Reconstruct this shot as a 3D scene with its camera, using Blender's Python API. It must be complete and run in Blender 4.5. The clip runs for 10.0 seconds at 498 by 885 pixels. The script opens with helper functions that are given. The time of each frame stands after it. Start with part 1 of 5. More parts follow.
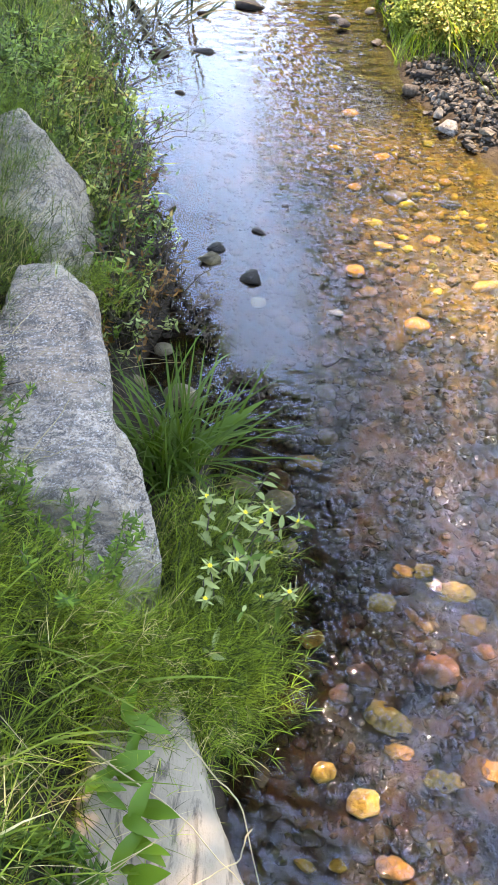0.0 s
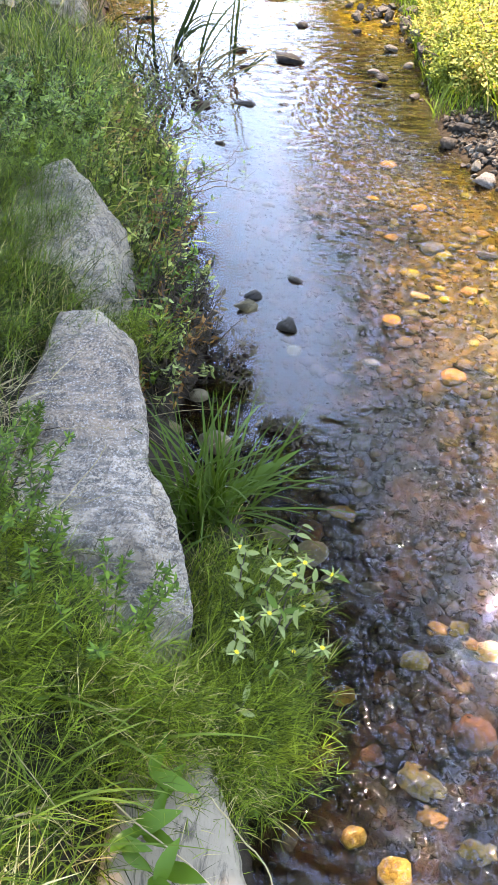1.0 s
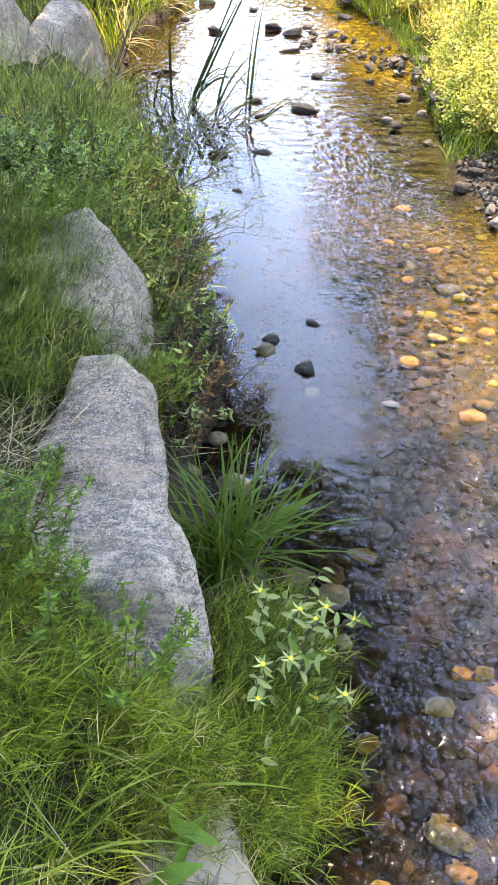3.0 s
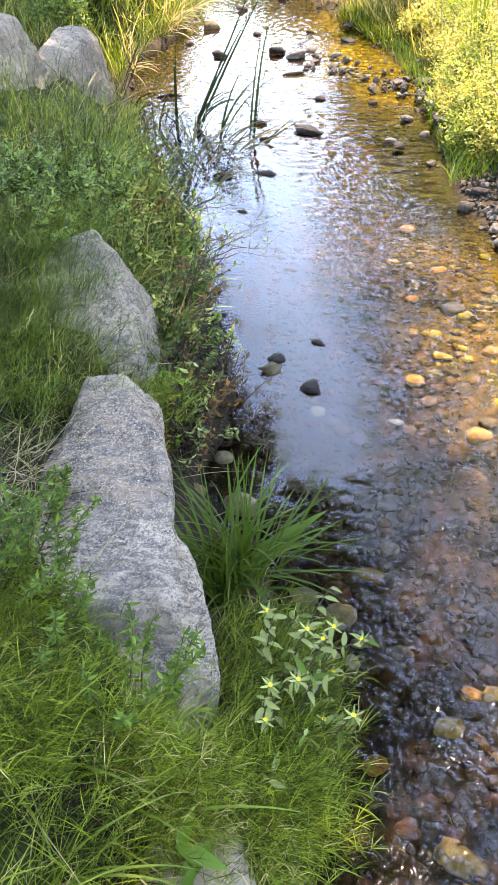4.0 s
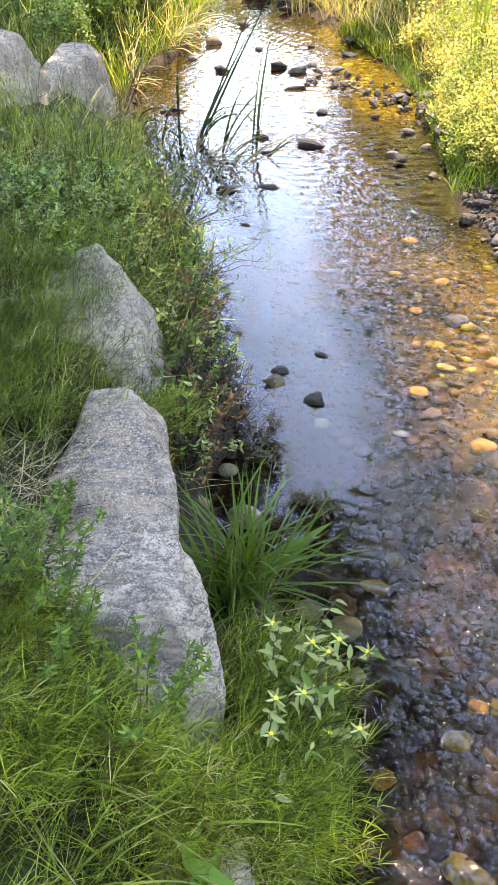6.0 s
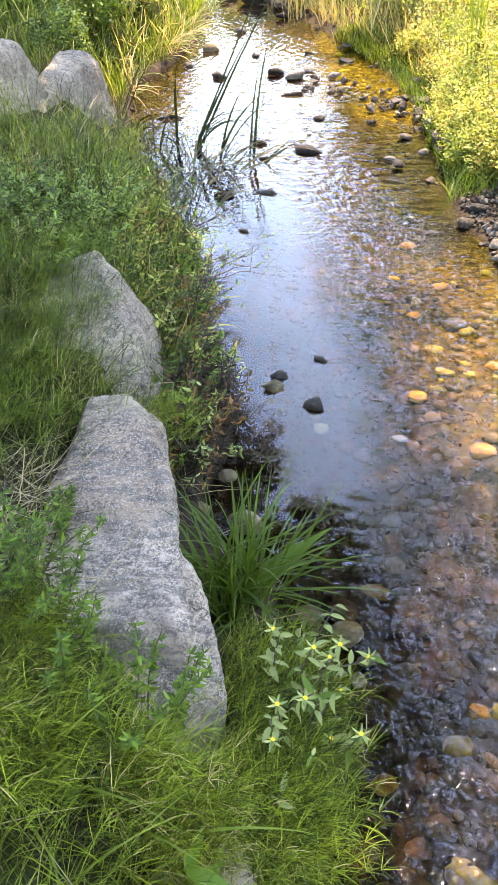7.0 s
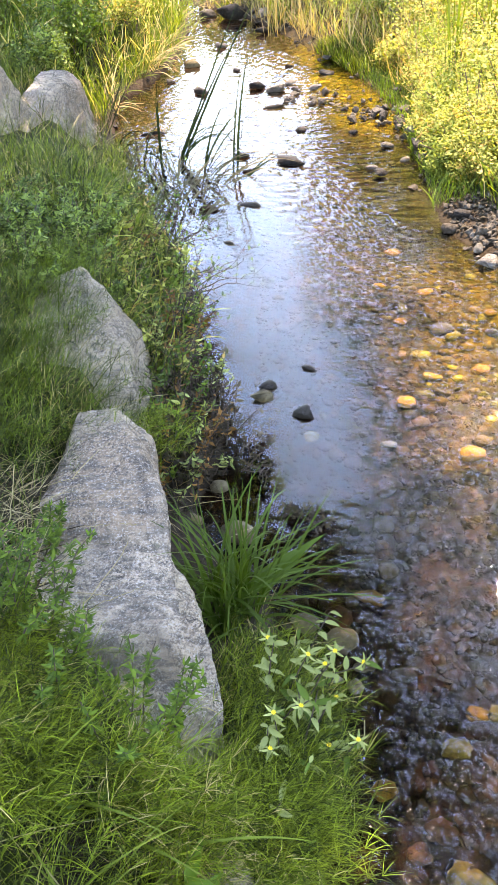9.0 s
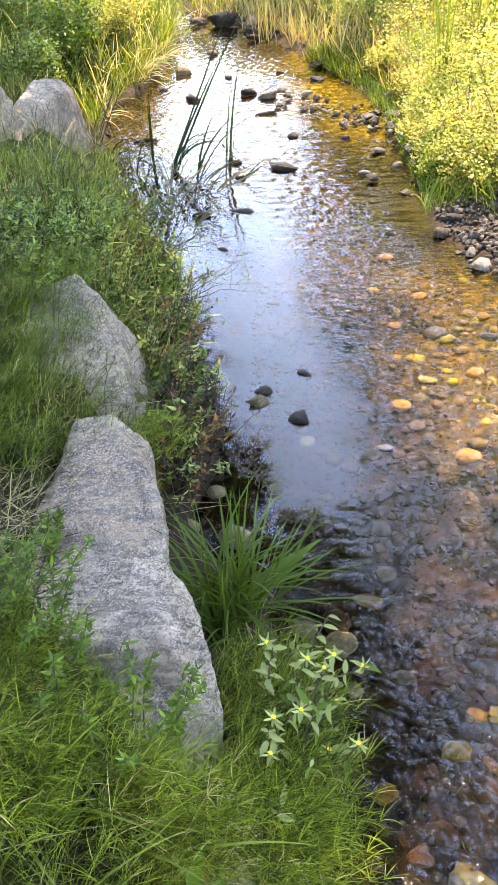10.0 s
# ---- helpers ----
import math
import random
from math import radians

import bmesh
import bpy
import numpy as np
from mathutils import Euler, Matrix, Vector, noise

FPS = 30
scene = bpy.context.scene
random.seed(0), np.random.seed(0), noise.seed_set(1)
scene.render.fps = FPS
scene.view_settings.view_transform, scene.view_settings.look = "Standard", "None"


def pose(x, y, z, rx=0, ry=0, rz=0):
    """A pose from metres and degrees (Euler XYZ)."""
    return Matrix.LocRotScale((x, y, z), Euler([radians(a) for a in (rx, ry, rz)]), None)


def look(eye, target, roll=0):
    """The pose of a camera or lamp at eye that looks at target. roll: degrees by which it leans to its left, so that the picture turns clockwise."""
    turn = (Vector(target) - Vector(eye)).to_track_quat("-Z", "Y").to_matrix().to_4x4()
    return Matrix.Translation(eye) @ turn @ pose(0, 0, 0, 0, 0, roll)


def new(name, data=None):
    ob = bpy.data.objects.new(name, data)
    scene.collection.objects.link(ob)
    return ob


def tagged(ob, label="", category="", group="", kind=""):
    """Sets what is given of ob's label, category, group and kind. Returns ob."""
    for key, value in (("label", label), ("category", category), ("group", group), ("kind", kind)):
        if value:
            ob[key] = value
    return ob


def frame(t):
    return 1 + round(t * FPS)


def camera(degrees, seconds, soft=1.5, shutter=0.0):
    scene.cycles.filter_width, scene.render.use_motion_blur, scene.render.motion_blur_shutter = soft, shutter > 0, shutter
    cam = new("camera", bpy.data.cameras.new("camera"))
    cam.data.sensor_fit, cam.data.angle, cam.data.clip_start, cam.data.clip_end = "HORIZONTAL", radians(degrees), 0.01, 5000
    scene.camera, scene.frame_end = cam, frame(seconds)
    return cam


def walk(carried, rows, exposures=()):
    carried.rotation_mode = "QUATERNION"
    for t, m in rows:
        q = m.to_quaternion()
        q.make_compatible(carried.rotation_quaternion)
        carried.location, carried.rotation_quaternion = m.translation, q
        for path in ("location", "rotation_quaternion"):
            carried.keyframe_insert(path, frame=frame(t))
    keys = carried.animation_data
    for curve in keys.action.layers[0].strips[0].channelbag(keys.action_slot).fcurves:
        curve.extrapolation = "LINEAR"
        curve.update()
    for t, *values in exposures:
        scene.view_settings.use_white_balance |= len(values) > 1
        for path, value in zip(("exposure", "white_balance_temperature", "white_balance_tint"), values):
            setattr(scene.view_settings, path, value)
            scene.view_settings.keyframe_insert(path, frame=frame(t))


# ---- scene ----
cam = camera(34.57, 10.0, soft=1.15)
PATH = [
    (0.0, 0.019, -0.025, 2.162, 42.495, -0.006, 0.000),
    (0.5, 0.015, -0.013, 2.171, 43.605, 0.357, 0.928),
    (1.0, -0.002, 0.004, 2.175, 45.389, 0.502, 2.406),
    (1.5, -0.005, 0.008, 2.173, 46.720, 0.799, 3.124),
    (2.0, -0.006, 0.008, 2.173, 47.183, 1.072, 3.236),
    (2.5, -0.007, 0.007, 2.173, 47.703, 1.369, 3.127),
    (4.0, -0.007, 0.006, 2.175, 49.790, 2.160, 3.201),
    (4.5, -0.008, 0.008, 2.172, 50.151, 2.342, 3.299),
    (5.0, -0.011, 0.009, 2.171, 50.378, 2.416, 3.254),
    (5.5, -0.010, 0.007, 2.174, 50.513, 2.478, 3.256),
    (7.0, -0.009, 0.005, 2.180, 51.000, 2.795, 2.963),
    (7.5, -0.006, 0.004, 2.178, 51.213, 3.135, 2.781),
    (8.0, -0.000, 0.001, 2.176, 51.377, 3.465, 2.408),
    (8.5, 0.006, -0.004, 2.178, 51.586, 3.703, 1.926),
    (9.0, 0.012, -0.005, 2.178, 51.773, 4.065, 1.524),
    (9.5, 0.011, -0.007, 2.176, 51.956, 4.285, 1.096),
    (10.0, 0.007, -0.011, 2.181, 52.124, 4.348, 0.847)]
walk(cam, [(t, pose(x, y, z, a, b, c)) for t, x, y, z, a, b, c in PATH], [(0.0, 3.90, 8600, 24), (5.0, 3.92, 8850, 25), (10.0, 3.88, 9050, 25)])

# ---- light ----
SUN_TURN, SUN_UP = 25.0, 65.0   # degrees from straight upstream (+y), to the right; height
sun_dir = Vector((math.sin(radians(SUN_TURN)) * math.cos(radians(SUN_UP)), math.cos(radians(SUN_TURN)) * math.cos(radians(SUN_UP)), math.sin(radians(SUN_UP))))
world = bpy.data.worlds.new("sky")
scene.world = world
world.use_nodes = True
wt = world.node_tree
sky = wt.nodes.new("ShaderNodeTexSky")
sky.sky_type, sky.sun_disc = "NISHITA", False
sky.air_density, sky.dust_density, sky.ozone_density = 1.35, 0.05, 4.0
sky.sun_elevation, sky.sun_rotation = radians(SUN_UP), radians(SUN_TURN)
wt.links.new(sky.outputs[0], wt.nodes["Background"].inputs[0])
wt.nodes["Background"].inputs[1].default_value = 0.15
sun = new("sun", bpy.data.lights.new("sun", "SUN"))
sun.data.energy, sun.data.angle, sun.data.color = 2.5, radians(0.5), (1.0, 0.93, 0.82)
sun.matrix_world = look((0, 0, 30), Vector((0, 0, 30)) - sun_dir)


# ---- materials ----
class Nodes:
    """A small wrapper for building a node material."""

    def __init__(self, name):
        self.mat = bpy.data.materials.new(name)
        self.mat.use_nodes = True
        self.t = self.mat.node_tree
        self.bsdf = self.t.nodes["Principled BSDF"]
        self.out = self.t.nodes["Material Output"]
        self.pos = self.add("ShaderNodeNewGeometry").outputs["Position"]

    def add(self, kind, **ins):
        n = self.t.nodes.new(kind)
        for k, v in ins.items():
            self.put(n.inputs[k.replace("_", " ")], v)
        return n

    def put(self, socket, v):
        if isinstance(v, bpy.types.NodeSocket):
            self.t.links.new(v, socket)
        else:
            socket.default_value = v

    def noise(self, scale, detail=4, rough=0.55, vec=None, warp=0.0):
        n = self.add("ShaderNodeTexNoise", Scale=scale, Detail=detail, Roughness=rough, Distortion=warp)
        self.put(n.inputs["Vector"], self.pos if vec is None else vec)
        return n.outputs["Fac"]

    def ramp(self, fac, stops):
        n = self.t.nodes.new("ShaderNodeValToRGB")
        els = n.color_ramp.elements
        while len(els) < len(stops):
            els.new(0.5)
        for e, (p, c) in zip(els, stops):
            e.position, e.color = p, (*(c if len(c) == 3 else (c[0],) * 3), 1)
        self.put(n.inputs[0], fac)
        return n.outputs[0]

    def mix(self, fac, a, b, blend="MIX"):
        n = self.t.nodes.new("ShaderNodeMix")
        n.data_type, n.blend_type = "RGBA", blend
        for s, v in ((n.inputs[0], fac), (n.inputs[6], a), (n.inputs[7], b)):
            if isinstance(v, tuple) and len(v) == 3:
                v = (*v, 1)
            self.put(s, v)
        return n.outputs[2]

    def math(self, op, a, b=0.0):
        n = self.t.nodes.new("ShaderNodeMath")
        n.operation = op
        self.put(n.inputs[0], a)
        self.put(n.inputs[1], b)
        return n.outputs[0]

    def stretch(self, sx, sy, sz, turn=0.0):
        n = self.add("ShaderNodeMapping", Vector=self.pos, Scale=(sx, sy, sz), Rotation=(0, 0, radians(turn)))
        return n.outputs[0]

    def bump(self, height, strength, dist, normal=None):
        n = self.add("ShaderNodeBump", Strength=strength, Distance=dist, Height=height)
        if normal is not None:
            self.put(n.inputs["Normal"], normal)
        return n.outputs[0]

    def span(self, v, lo, hi):
        n = self.add("ShaderNodeMapRange", Value=v)
        n.interpolation_type = "SMOOTHSTEP"
        n.inputs["From Min"].default_value, n.inputs["From Max"].default_value = lo, hi
        return n.outputs[0]

    def sunlit_gold(self):
        """Where the bed is tinted golden, algae with sunlight painted in: the shallows by the far bank and upstream; a
        dark tone elsewhere.
        """
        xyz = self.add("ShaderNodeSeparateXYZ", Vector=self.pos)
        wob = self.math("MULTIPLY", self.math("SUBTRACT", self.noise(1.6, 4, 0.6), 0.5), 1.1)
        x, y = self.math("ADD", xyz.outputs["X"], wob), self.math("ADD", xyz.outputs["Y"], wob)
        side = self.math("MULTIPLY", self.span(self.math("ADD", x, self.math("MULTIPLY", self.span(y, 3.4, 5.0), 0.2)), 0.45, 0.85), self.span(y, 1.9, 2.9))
        # dark olive stretch: the bank bushes' reflection painted into the bed
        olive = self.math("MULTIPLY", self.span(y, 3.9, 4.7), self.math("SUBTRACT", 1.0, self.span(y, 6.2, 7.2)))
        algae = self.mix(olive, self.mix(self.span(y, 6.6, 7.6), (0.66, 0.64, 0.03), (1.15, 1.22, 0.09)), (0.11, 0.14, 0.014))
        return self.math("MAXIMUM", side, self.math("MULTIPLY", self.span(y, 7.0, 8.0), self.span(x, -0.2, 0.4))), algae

    def bed_tinted(self, col, dark_tone):
        """The bed's colour in its dark tone and in golden algae, painted sunlight and reflection included."""
        mask, algae = self.sunlit_gold()
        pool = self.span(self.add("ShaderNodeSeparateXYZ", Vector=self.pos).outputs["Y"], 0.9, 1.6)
        dark_tone = self.mix(pool, (dark_tone[0] * 1.3, dark_tone[1] * 1.12, dark_tone[2] * 1.4), (dark_tone[0] * 1.0, dark_tone[1] * 0.86, dark_tone[2] * 1.05))
        return self.mix(mask, self.mix(1.0, col, dark_tone, "MULTIPLY"), self.mix(1.0, col, algae, "MULTIPLY"))

    def done(self, color, rough=0.7, normal=None, spec=0.5):
        self.put(self.bsdf.inputs["Base Color"], color if isinstance(color, bpy.types.NodeSocket) else (*color, 1))
        self.put(self.bsdf.inputs["Roughness"], rough)
        self.put(self.bsdf.inputs["Specular IOR Level"], spec)
        if normal is not None:
            self.put(self.bsdf.inputs["Normal"], normal)
        return self.mat


def foliage(name, dark, light, dry=None, dry_share=0.0, through_share=0.3, rough=0.55):
    """Leaf material: colour varies leaf by leaf and in soft patches; part of the light goes through."""
    n = Nodes(name)
    rnd = n.t.nodes["Geometry"].outputs["Random Per Island"] if "Geometry" in n.t.nodes else n.add("ShaderNodeNewGeometry").outputs["Random Per Island"]
    patch = n.noise(1.7, 3)
    f = n.math("ADD", n.math("MULTIPLY", rnd, 0.6), n.math("MULTIPLY", patch, 0.5))
    col = n.ramp(f, [(0.28, dark), (0.60, tuple(a * 0.36 + b * 0.64 for a, b in zip(light, dark))), (0.92, light)])
    if dry:
        pick = n.math("GREATER_THAN", n.math("ADD", n.math("FRACT", n.math("MULTIPLY", rnd, 17.3)), n.math("MULTIPLY", n.math("SUBTRACT", n.noise(2.3, 2), 0.5), 0.6)), 1.0 - dry_share)
        col = n.mix(pick, col, dry)
    n.done(col, rough, None, 0.12)
    tr = n.add("ShaderNodeBsdfTranslucent")
    warm = n.mix(0.55, col, (0.75, 0.8, 0.05), "MULTIPLY")
    n.put(tr.inputs["Color"], n.mix(1.0, warm, (2.2, 2.05, 1.3), "MULTIPLY"))
    ms = n.add("ShaderNodeMixShader", Fac=through_share)
    n.t.links.new(n.bsdf.outputs[0], ms.inputs[1])
    n.t.links.new(tr.outputs[0], ms.inputs[2])
    n.t.links.new(ms.outputs[0], n.out.inputs["Surface"])
    return n.mat


def granite(name, base, warm, dark, speckle=1.0):
    """Weathered granite: pale and dark mineral grains, clouded patches, a faint foliation and rusty stains."""
    n = Nodes(name)
    grit = n.noise(150, 3, 0.75, warp=0.4)
    salt = n.noise(70, 4, 0.75, warp=0.6)
    cloud = n.noise(9.0, 7, 0.72, warp=0.5)
    wide = n.noise(3.1, 5, 0.6, warp=0.4)
    vein = n.noise(1.0, 6, 0.65, n.stretch(9, 30, 26, 38), 0.7)
    xyz = n.add("ShaderNodeSeparateXYZ", Vector=n.pos)
    y = n.math("ADD", xyz.outputs["Y"], n.math("MULTIPLY", n.math("SUBTRACT", n.noise(4.0, 5, 0.65), 0.5), 0.35))
    x = n.math("ADD", xyz.outputs["X"], n.math("MULTIPLY", n.math("SUBTRACT", n.noise(5.0, 5, 0.65), 0.5), 0.3))
    # a rusty brown stain over the weathered side
    stain = n.math("MULTIPLY", n.math("MULTIPLY", n.span(y, 1.62, 1.74), n.math("SUBTRACT", 1.0, n.span(y, 2.05, 2.25))), n.span(x, -0.34, -0.52))
    col = n.mix(n.ramp(wide, [(0.42, (0.0,)), (0.58, (1.0,))]), base, tuple(c * 0.60 for c in base))
    col = n.mix(n.math("MULTIPLY", stain, 0.8), col, warm)
    col = n.mix(n.ramp(vein, [(0.48, (0.0,)), (0.60, (0.75,))]), col, dark)
    rugged = n.ramp(cloud, [(0.40, (0.12,)), (0.60, (1.0,))])
    col = n.mix(n.math("MULTIPLY", n.ramp(salt, [(0.42, (0.95 * speckle,)), (0.54, (0.0,))]), rugged), col, (0.092, 0.082, 0.070))
    col = n.mix(n.math("MULTIPLY", n.ramp(grit, [(0.40, (0.9 * speckle,)), (0.49, (0.0,))]), rugged), col, (0.076, 0.068, 0.060))
    col = n.mix(n.ramp(grit, [(0.55, (0.0,)), (0.64, (0.85 * speckle,))]), col, (0.50, 0.46, 0.42))
    col = n.mix(n.ramp(n.noise(7, 6, 0.7, warp=0.6), [(0.62, (0.0,)), (0.74, (0.45,))]), col, (0.17, 0.18, 0.10))
    rel = n.bump(cloud, 1.0, 0.11)
    rel = n.bump(vein, 0.9, 0.06, rel)
    rel = n.bump(salt, 0.9, 0.014, rel)
    rel = n.bump(grit, 0.8, 0.006, rel)
    return n.done(col, n.ramp(grit, [(0.3, (0.65,)), (0.7, (0.9,))]), rel, 0.10)


M = {}
M["granite"] = granite("grey_granite", (0.52, 0.405, 0.295), (0.36, 0.255, 0.17), (0.13, 0.118, 0.105))
M["pale_stone"] = granite("pale_stone", (0.24, 0.22, 0.19), (0.20, 0.18, 0.15), (0.14, 0.13, 0.12), 0.4)


def ground_material():
    n = Nodes("soil_and_gravel")
    a = n.noise(3.0, 6, 0.6)
    b = n.noise(38, 5, 0.7)
    z = n.add("ShaderNodeSeparateXYZ", Vector=n.pos).outputs["Z"]
    peb = n.add("ShaderNodeTexVoronoi", Vector=n.stretch(1, 1, 1), Scale=24.0, Randomness=1.0)
    bed = n.ramp(peb.outputs["Color"], [(0.2, (0.015, 0.010, 0.005)), (0.5, (0.035, 0.023, 0.008)), (0.8, (0.065, 0.043, 0.014))])
    bed = n.bed_tinted(bed, (0.26, 0.22, 0.15))
    bed = n.mix(n.ramp(peb.outputs["Distance"], [(0.25, (0.0,)), (0.62, (0.85,))]), bed, n.mix(1.0, bed, (0.72, 0.68, 0.60), "MULTIPLY"))
    # soil and turf kept near black: shade in gaps between plants put into colour
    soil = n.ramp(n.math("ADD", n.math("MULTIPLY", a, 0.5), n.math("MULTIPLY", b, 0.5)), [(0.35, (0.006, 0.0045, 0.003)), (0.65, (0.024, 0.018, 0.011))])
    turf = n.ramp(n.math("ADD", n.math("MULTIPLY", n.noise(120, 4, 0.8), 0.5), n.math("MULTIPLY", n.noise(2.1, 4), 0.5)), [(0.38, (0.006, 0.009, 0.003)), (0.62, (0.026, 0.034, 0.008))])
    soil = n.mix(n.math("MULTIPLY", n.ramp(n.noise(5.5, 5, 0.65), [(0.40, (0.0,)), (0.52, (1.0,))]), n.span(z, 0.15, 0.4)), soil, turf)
    mud = n.ramp(n.math("ADD", n.math("MULTIPLY", n.noise(14, 5, 0.65), 0.6), n.math("MULTIPLY", b, 0.4)), [(0.35, (0.012, 0.009, 0.006)), (0.65, (0.045, 0.034, 0.024))])
    soil = n.mix(n.span(z, 0.14, 0.09), soil, mud)
    shore = n.add("ShaderNodeMapRange", Value=z)
    shore.inputs["From Min"].default_value, shore.inputs["From Max"].default_value = -0.02, 0.03
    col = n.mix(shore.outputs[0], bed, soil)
    return n.done(col, 0.85, n.bump(b, 0.6, 0.03, n.bump(peb.outputs["Distance"], 0.5, -0.02)), 0.06)


def slab_material():
    n = Nodes("streaked_pale_slab")
    line = n.noise(1.0, 7, 0.7, n.stretch(42, 7, 20, -14), 0.4)
    a = n.noise(6, 6, 0.65)
    col = n.mix(n.ramp(a, [(0.35, (0.0,)), (0.68, (1.0,))]), (0.235, 0.185, 0.125), (0.17, 0.135, 0.09))
    col = n.mix(n.ramp(line, [(0.38, (0.9,)), (0.48, (0.0,))]), col, (0.075, 0.062, 0.045))
    col = n.mix(n.ramp(n.noise(17, 5, 0.7), [(0.58, (0.0,)), (0.7, (0.5,))]), col, (0.15, 0.16, 0.08))
    return n.done(col, 0.85, n.bump(n.noise(60, 6, 0.7), 0.4, 0.006, n.bump(line, 0.5, 0.012)), 0.1)


M["slab"] = slab_material()
M["ground"] = ground_material()


def stone_material(name, stops, rough=0.75, spec=0.12, bed_tint=False, fuzz=0.9):
    """River stones, coloured stone by stone."""
    n = Nodes(name)
    rnd = n.add("ShaderNodeObjectInfo").outputs["Random"]
    isl = n.add("ShaderNodeNewGeometry").outputs["Random Per Island"]
    f = n.math("FRACT", n.math("ADD", n.math("MULTIPLY", rnd, 7.31), n.math("MULTIPLY", isl, 3.77)))
    col = n.ramp(f, stops)
    if bed_tint:
        col = n.bed_tinted(col, (0.18, 0.165, 0.075))
    spots = n.noise(46, 5, 0.7)
    col = n.mix(n.ramp(spots, [(0.36, (0.0,)), (0.64, (fuzz,))]), col, n.mix(1.0, col, (0.30, 0.26, 0.22), "MULTIPLY"))
    algae = n.noise(9, 4, 0.6)
    col = n.mix(n.ramp(algae, [(0.5, (0.0,)), (0.72, (0.7,))]), col, n.mix(1.0, col, (1.1, 0.95, 0.5), "MULTIPLY"))
    return n.done(col, rough, n.bump(spots, 0.8, 0.014), spec)


M["bed_stone"] = stone_material("algae_covered_stone", [(0.0, (0.03, 0.022, 0.012)), (0.35, (0.07, 0.045, 0.018)), (0.6, (0.12, 0.075, 0.02)), (0.78, (0.08, 0.035, 0.015)), (0.92, (0.09, 0.085, 0.06)), (1.0, (0.20, 0.15, 0.05))], bed_tint=True, fuzz=0.5)
M["bar_stone"] = stone_material("dry_river_stone", [(0.0, (0.03, 0.028, 0.025)), (0.4, (0.07, 0.064, 0.055)), (0.7, (0.045, 0.040, 0.033)), (0.92, (0.10, 0.09, 0.075)), (1.0, (0.17, 0.155, 0.13))])
M["dark_stone"] = stone_material("wet_dark_stone", [(0.0, (0.012, 0.0115, 0.011)), (0.6, (0.024, 0.022, 0.019)), (1.0, (0.05, 0.043, 0.034))], 0.6, 0.12)
M["tan_stone"] = stone_material("tan_river_stone", [(0.0, (0.08, 0.066, 0.038)), (1.0, (0.13, 0.105, 0.06))], fuzz=0.5)
M["orange_stone"] = stone_material("rusty_orange_stone", [(0.0, (0.105, 0.050, 0.006)), (1.0, (0.15, 0.076, 0.009))])
M["yellow_stone"] = stone_material("yellow_algae_stone", [(0.0, (0.115, 0.074, 0.010)), (1.0, (0.16, 0.105, 0.016))])
M["grey_stone"] = stone_material("grey_river_stone", [(0.0, (0.06, 0.06, 0.055)), (1.0, (0.13, 0.122, 0.11))])
M["rust_stone"] = stone_material("red_brown_stone", [(0.0, (0.035, 0.015, 0.006)), (1.0, (0.060, 0.025, 0.008))])
M["fine_grass"] = foliage("fine_bright_grass", (0.004, 0.009, 0.0015), (0.19, 0.255, 0.02), (0.34, 0.27, 0.11), 0.05, 0.16)
# fine_grass with a dimmer light end: the bank's shade put into its colour
M["shaded_blade"] = foliage("shade_toned_bank_grass", (0.004, 0.009, 0.0015), (0.12, 0.175, 0.014), (0.30, 0.24, 0.10), 0.05, 0.16)
M["blade"] = foliage("long_grass_blade", (0.018, 0.040, 0.006), (0.16, 0.21, 0.026), (0.42, 0.35, 0.17), 0.12)
M["sedge"] = foliage("dark_sedge_leaf", (0.004, 0.012, 0.002), (0.085, 0.15, 0.018), (0.30, 0.28, 0.10), 0.03, 0.3)
M["blue_leaf"] = foliage("blue_green_leaf", (0.014, 0.036, 0.008), (0.18, 0.255, 0.058))
M["green_leaf"] = foliage("mid_green_leaf", (0.020, 0.045, 0.007), (0.10, 0.165, 0.020))
M["fresh_leaf"] = foliage("fresh_bush_leaf", (0.05, 0.08, 0.012), (0.26, 0.31, 0.06))
M["yellow_leaf"] = foliage("yellow_green_leaf", (0.08, 0.10, 0.02), (0.38, 0.40, 0.10), (0.34, 0.22, 0.08), 0.12)
M["pale_leaf"] = foliage("pale_lance_leaf", (0.07, 0.095, 0.028), (0.31, 0.345, 0.125), None, 0, 0.3)
M["brown_leaf"] = foliage("withered_brown_leaf", (0.014, 0.011, 0.007), (0.06, 0.045, 0.025), None, 0, 0.2, 0.7)
M["rust_leaf"] = foliage("rusty_autumn_leaf", (0.07, 0.035, 0.012), (0.24, 0.12, 0.035), None, 0, 0.3, 0.6)
M["straw"] = foliage("dry_straw", (0.16, 0.12, 0.06), (0.38, 0.31, 0.18), None, 0, 0.2, 0.7)
M["dull_reed"] = foliage("withered_reed_leaf", (0.03, 0.028, 0.015), (0.14, 0.125, 0.07), None, 0, 0.2, 0.7)
M["reed"] = foliage("dark_reed_leaf", (0.005, 0.010, 0.004), (0.022, 0.040, 0.010), None, 0, 0.2)
M["tree_leaf"] = foliage("tree_leaf", (0.04, 0.075, 0.010), (0.13, 0.17, 0.022), None, 0, 0.5)
M["dock"] = foliage("glossy_dock_leaf", (0.03, 0.07, 0.008), (0.09, 0.16, 0.016), None, 0, 0.3, 0.35)
M["petal"] = foliage("yellow_petal", (0.60, 0.42, 0.02), (0.75, 0.58, 0.04), None, 0, 0.3)


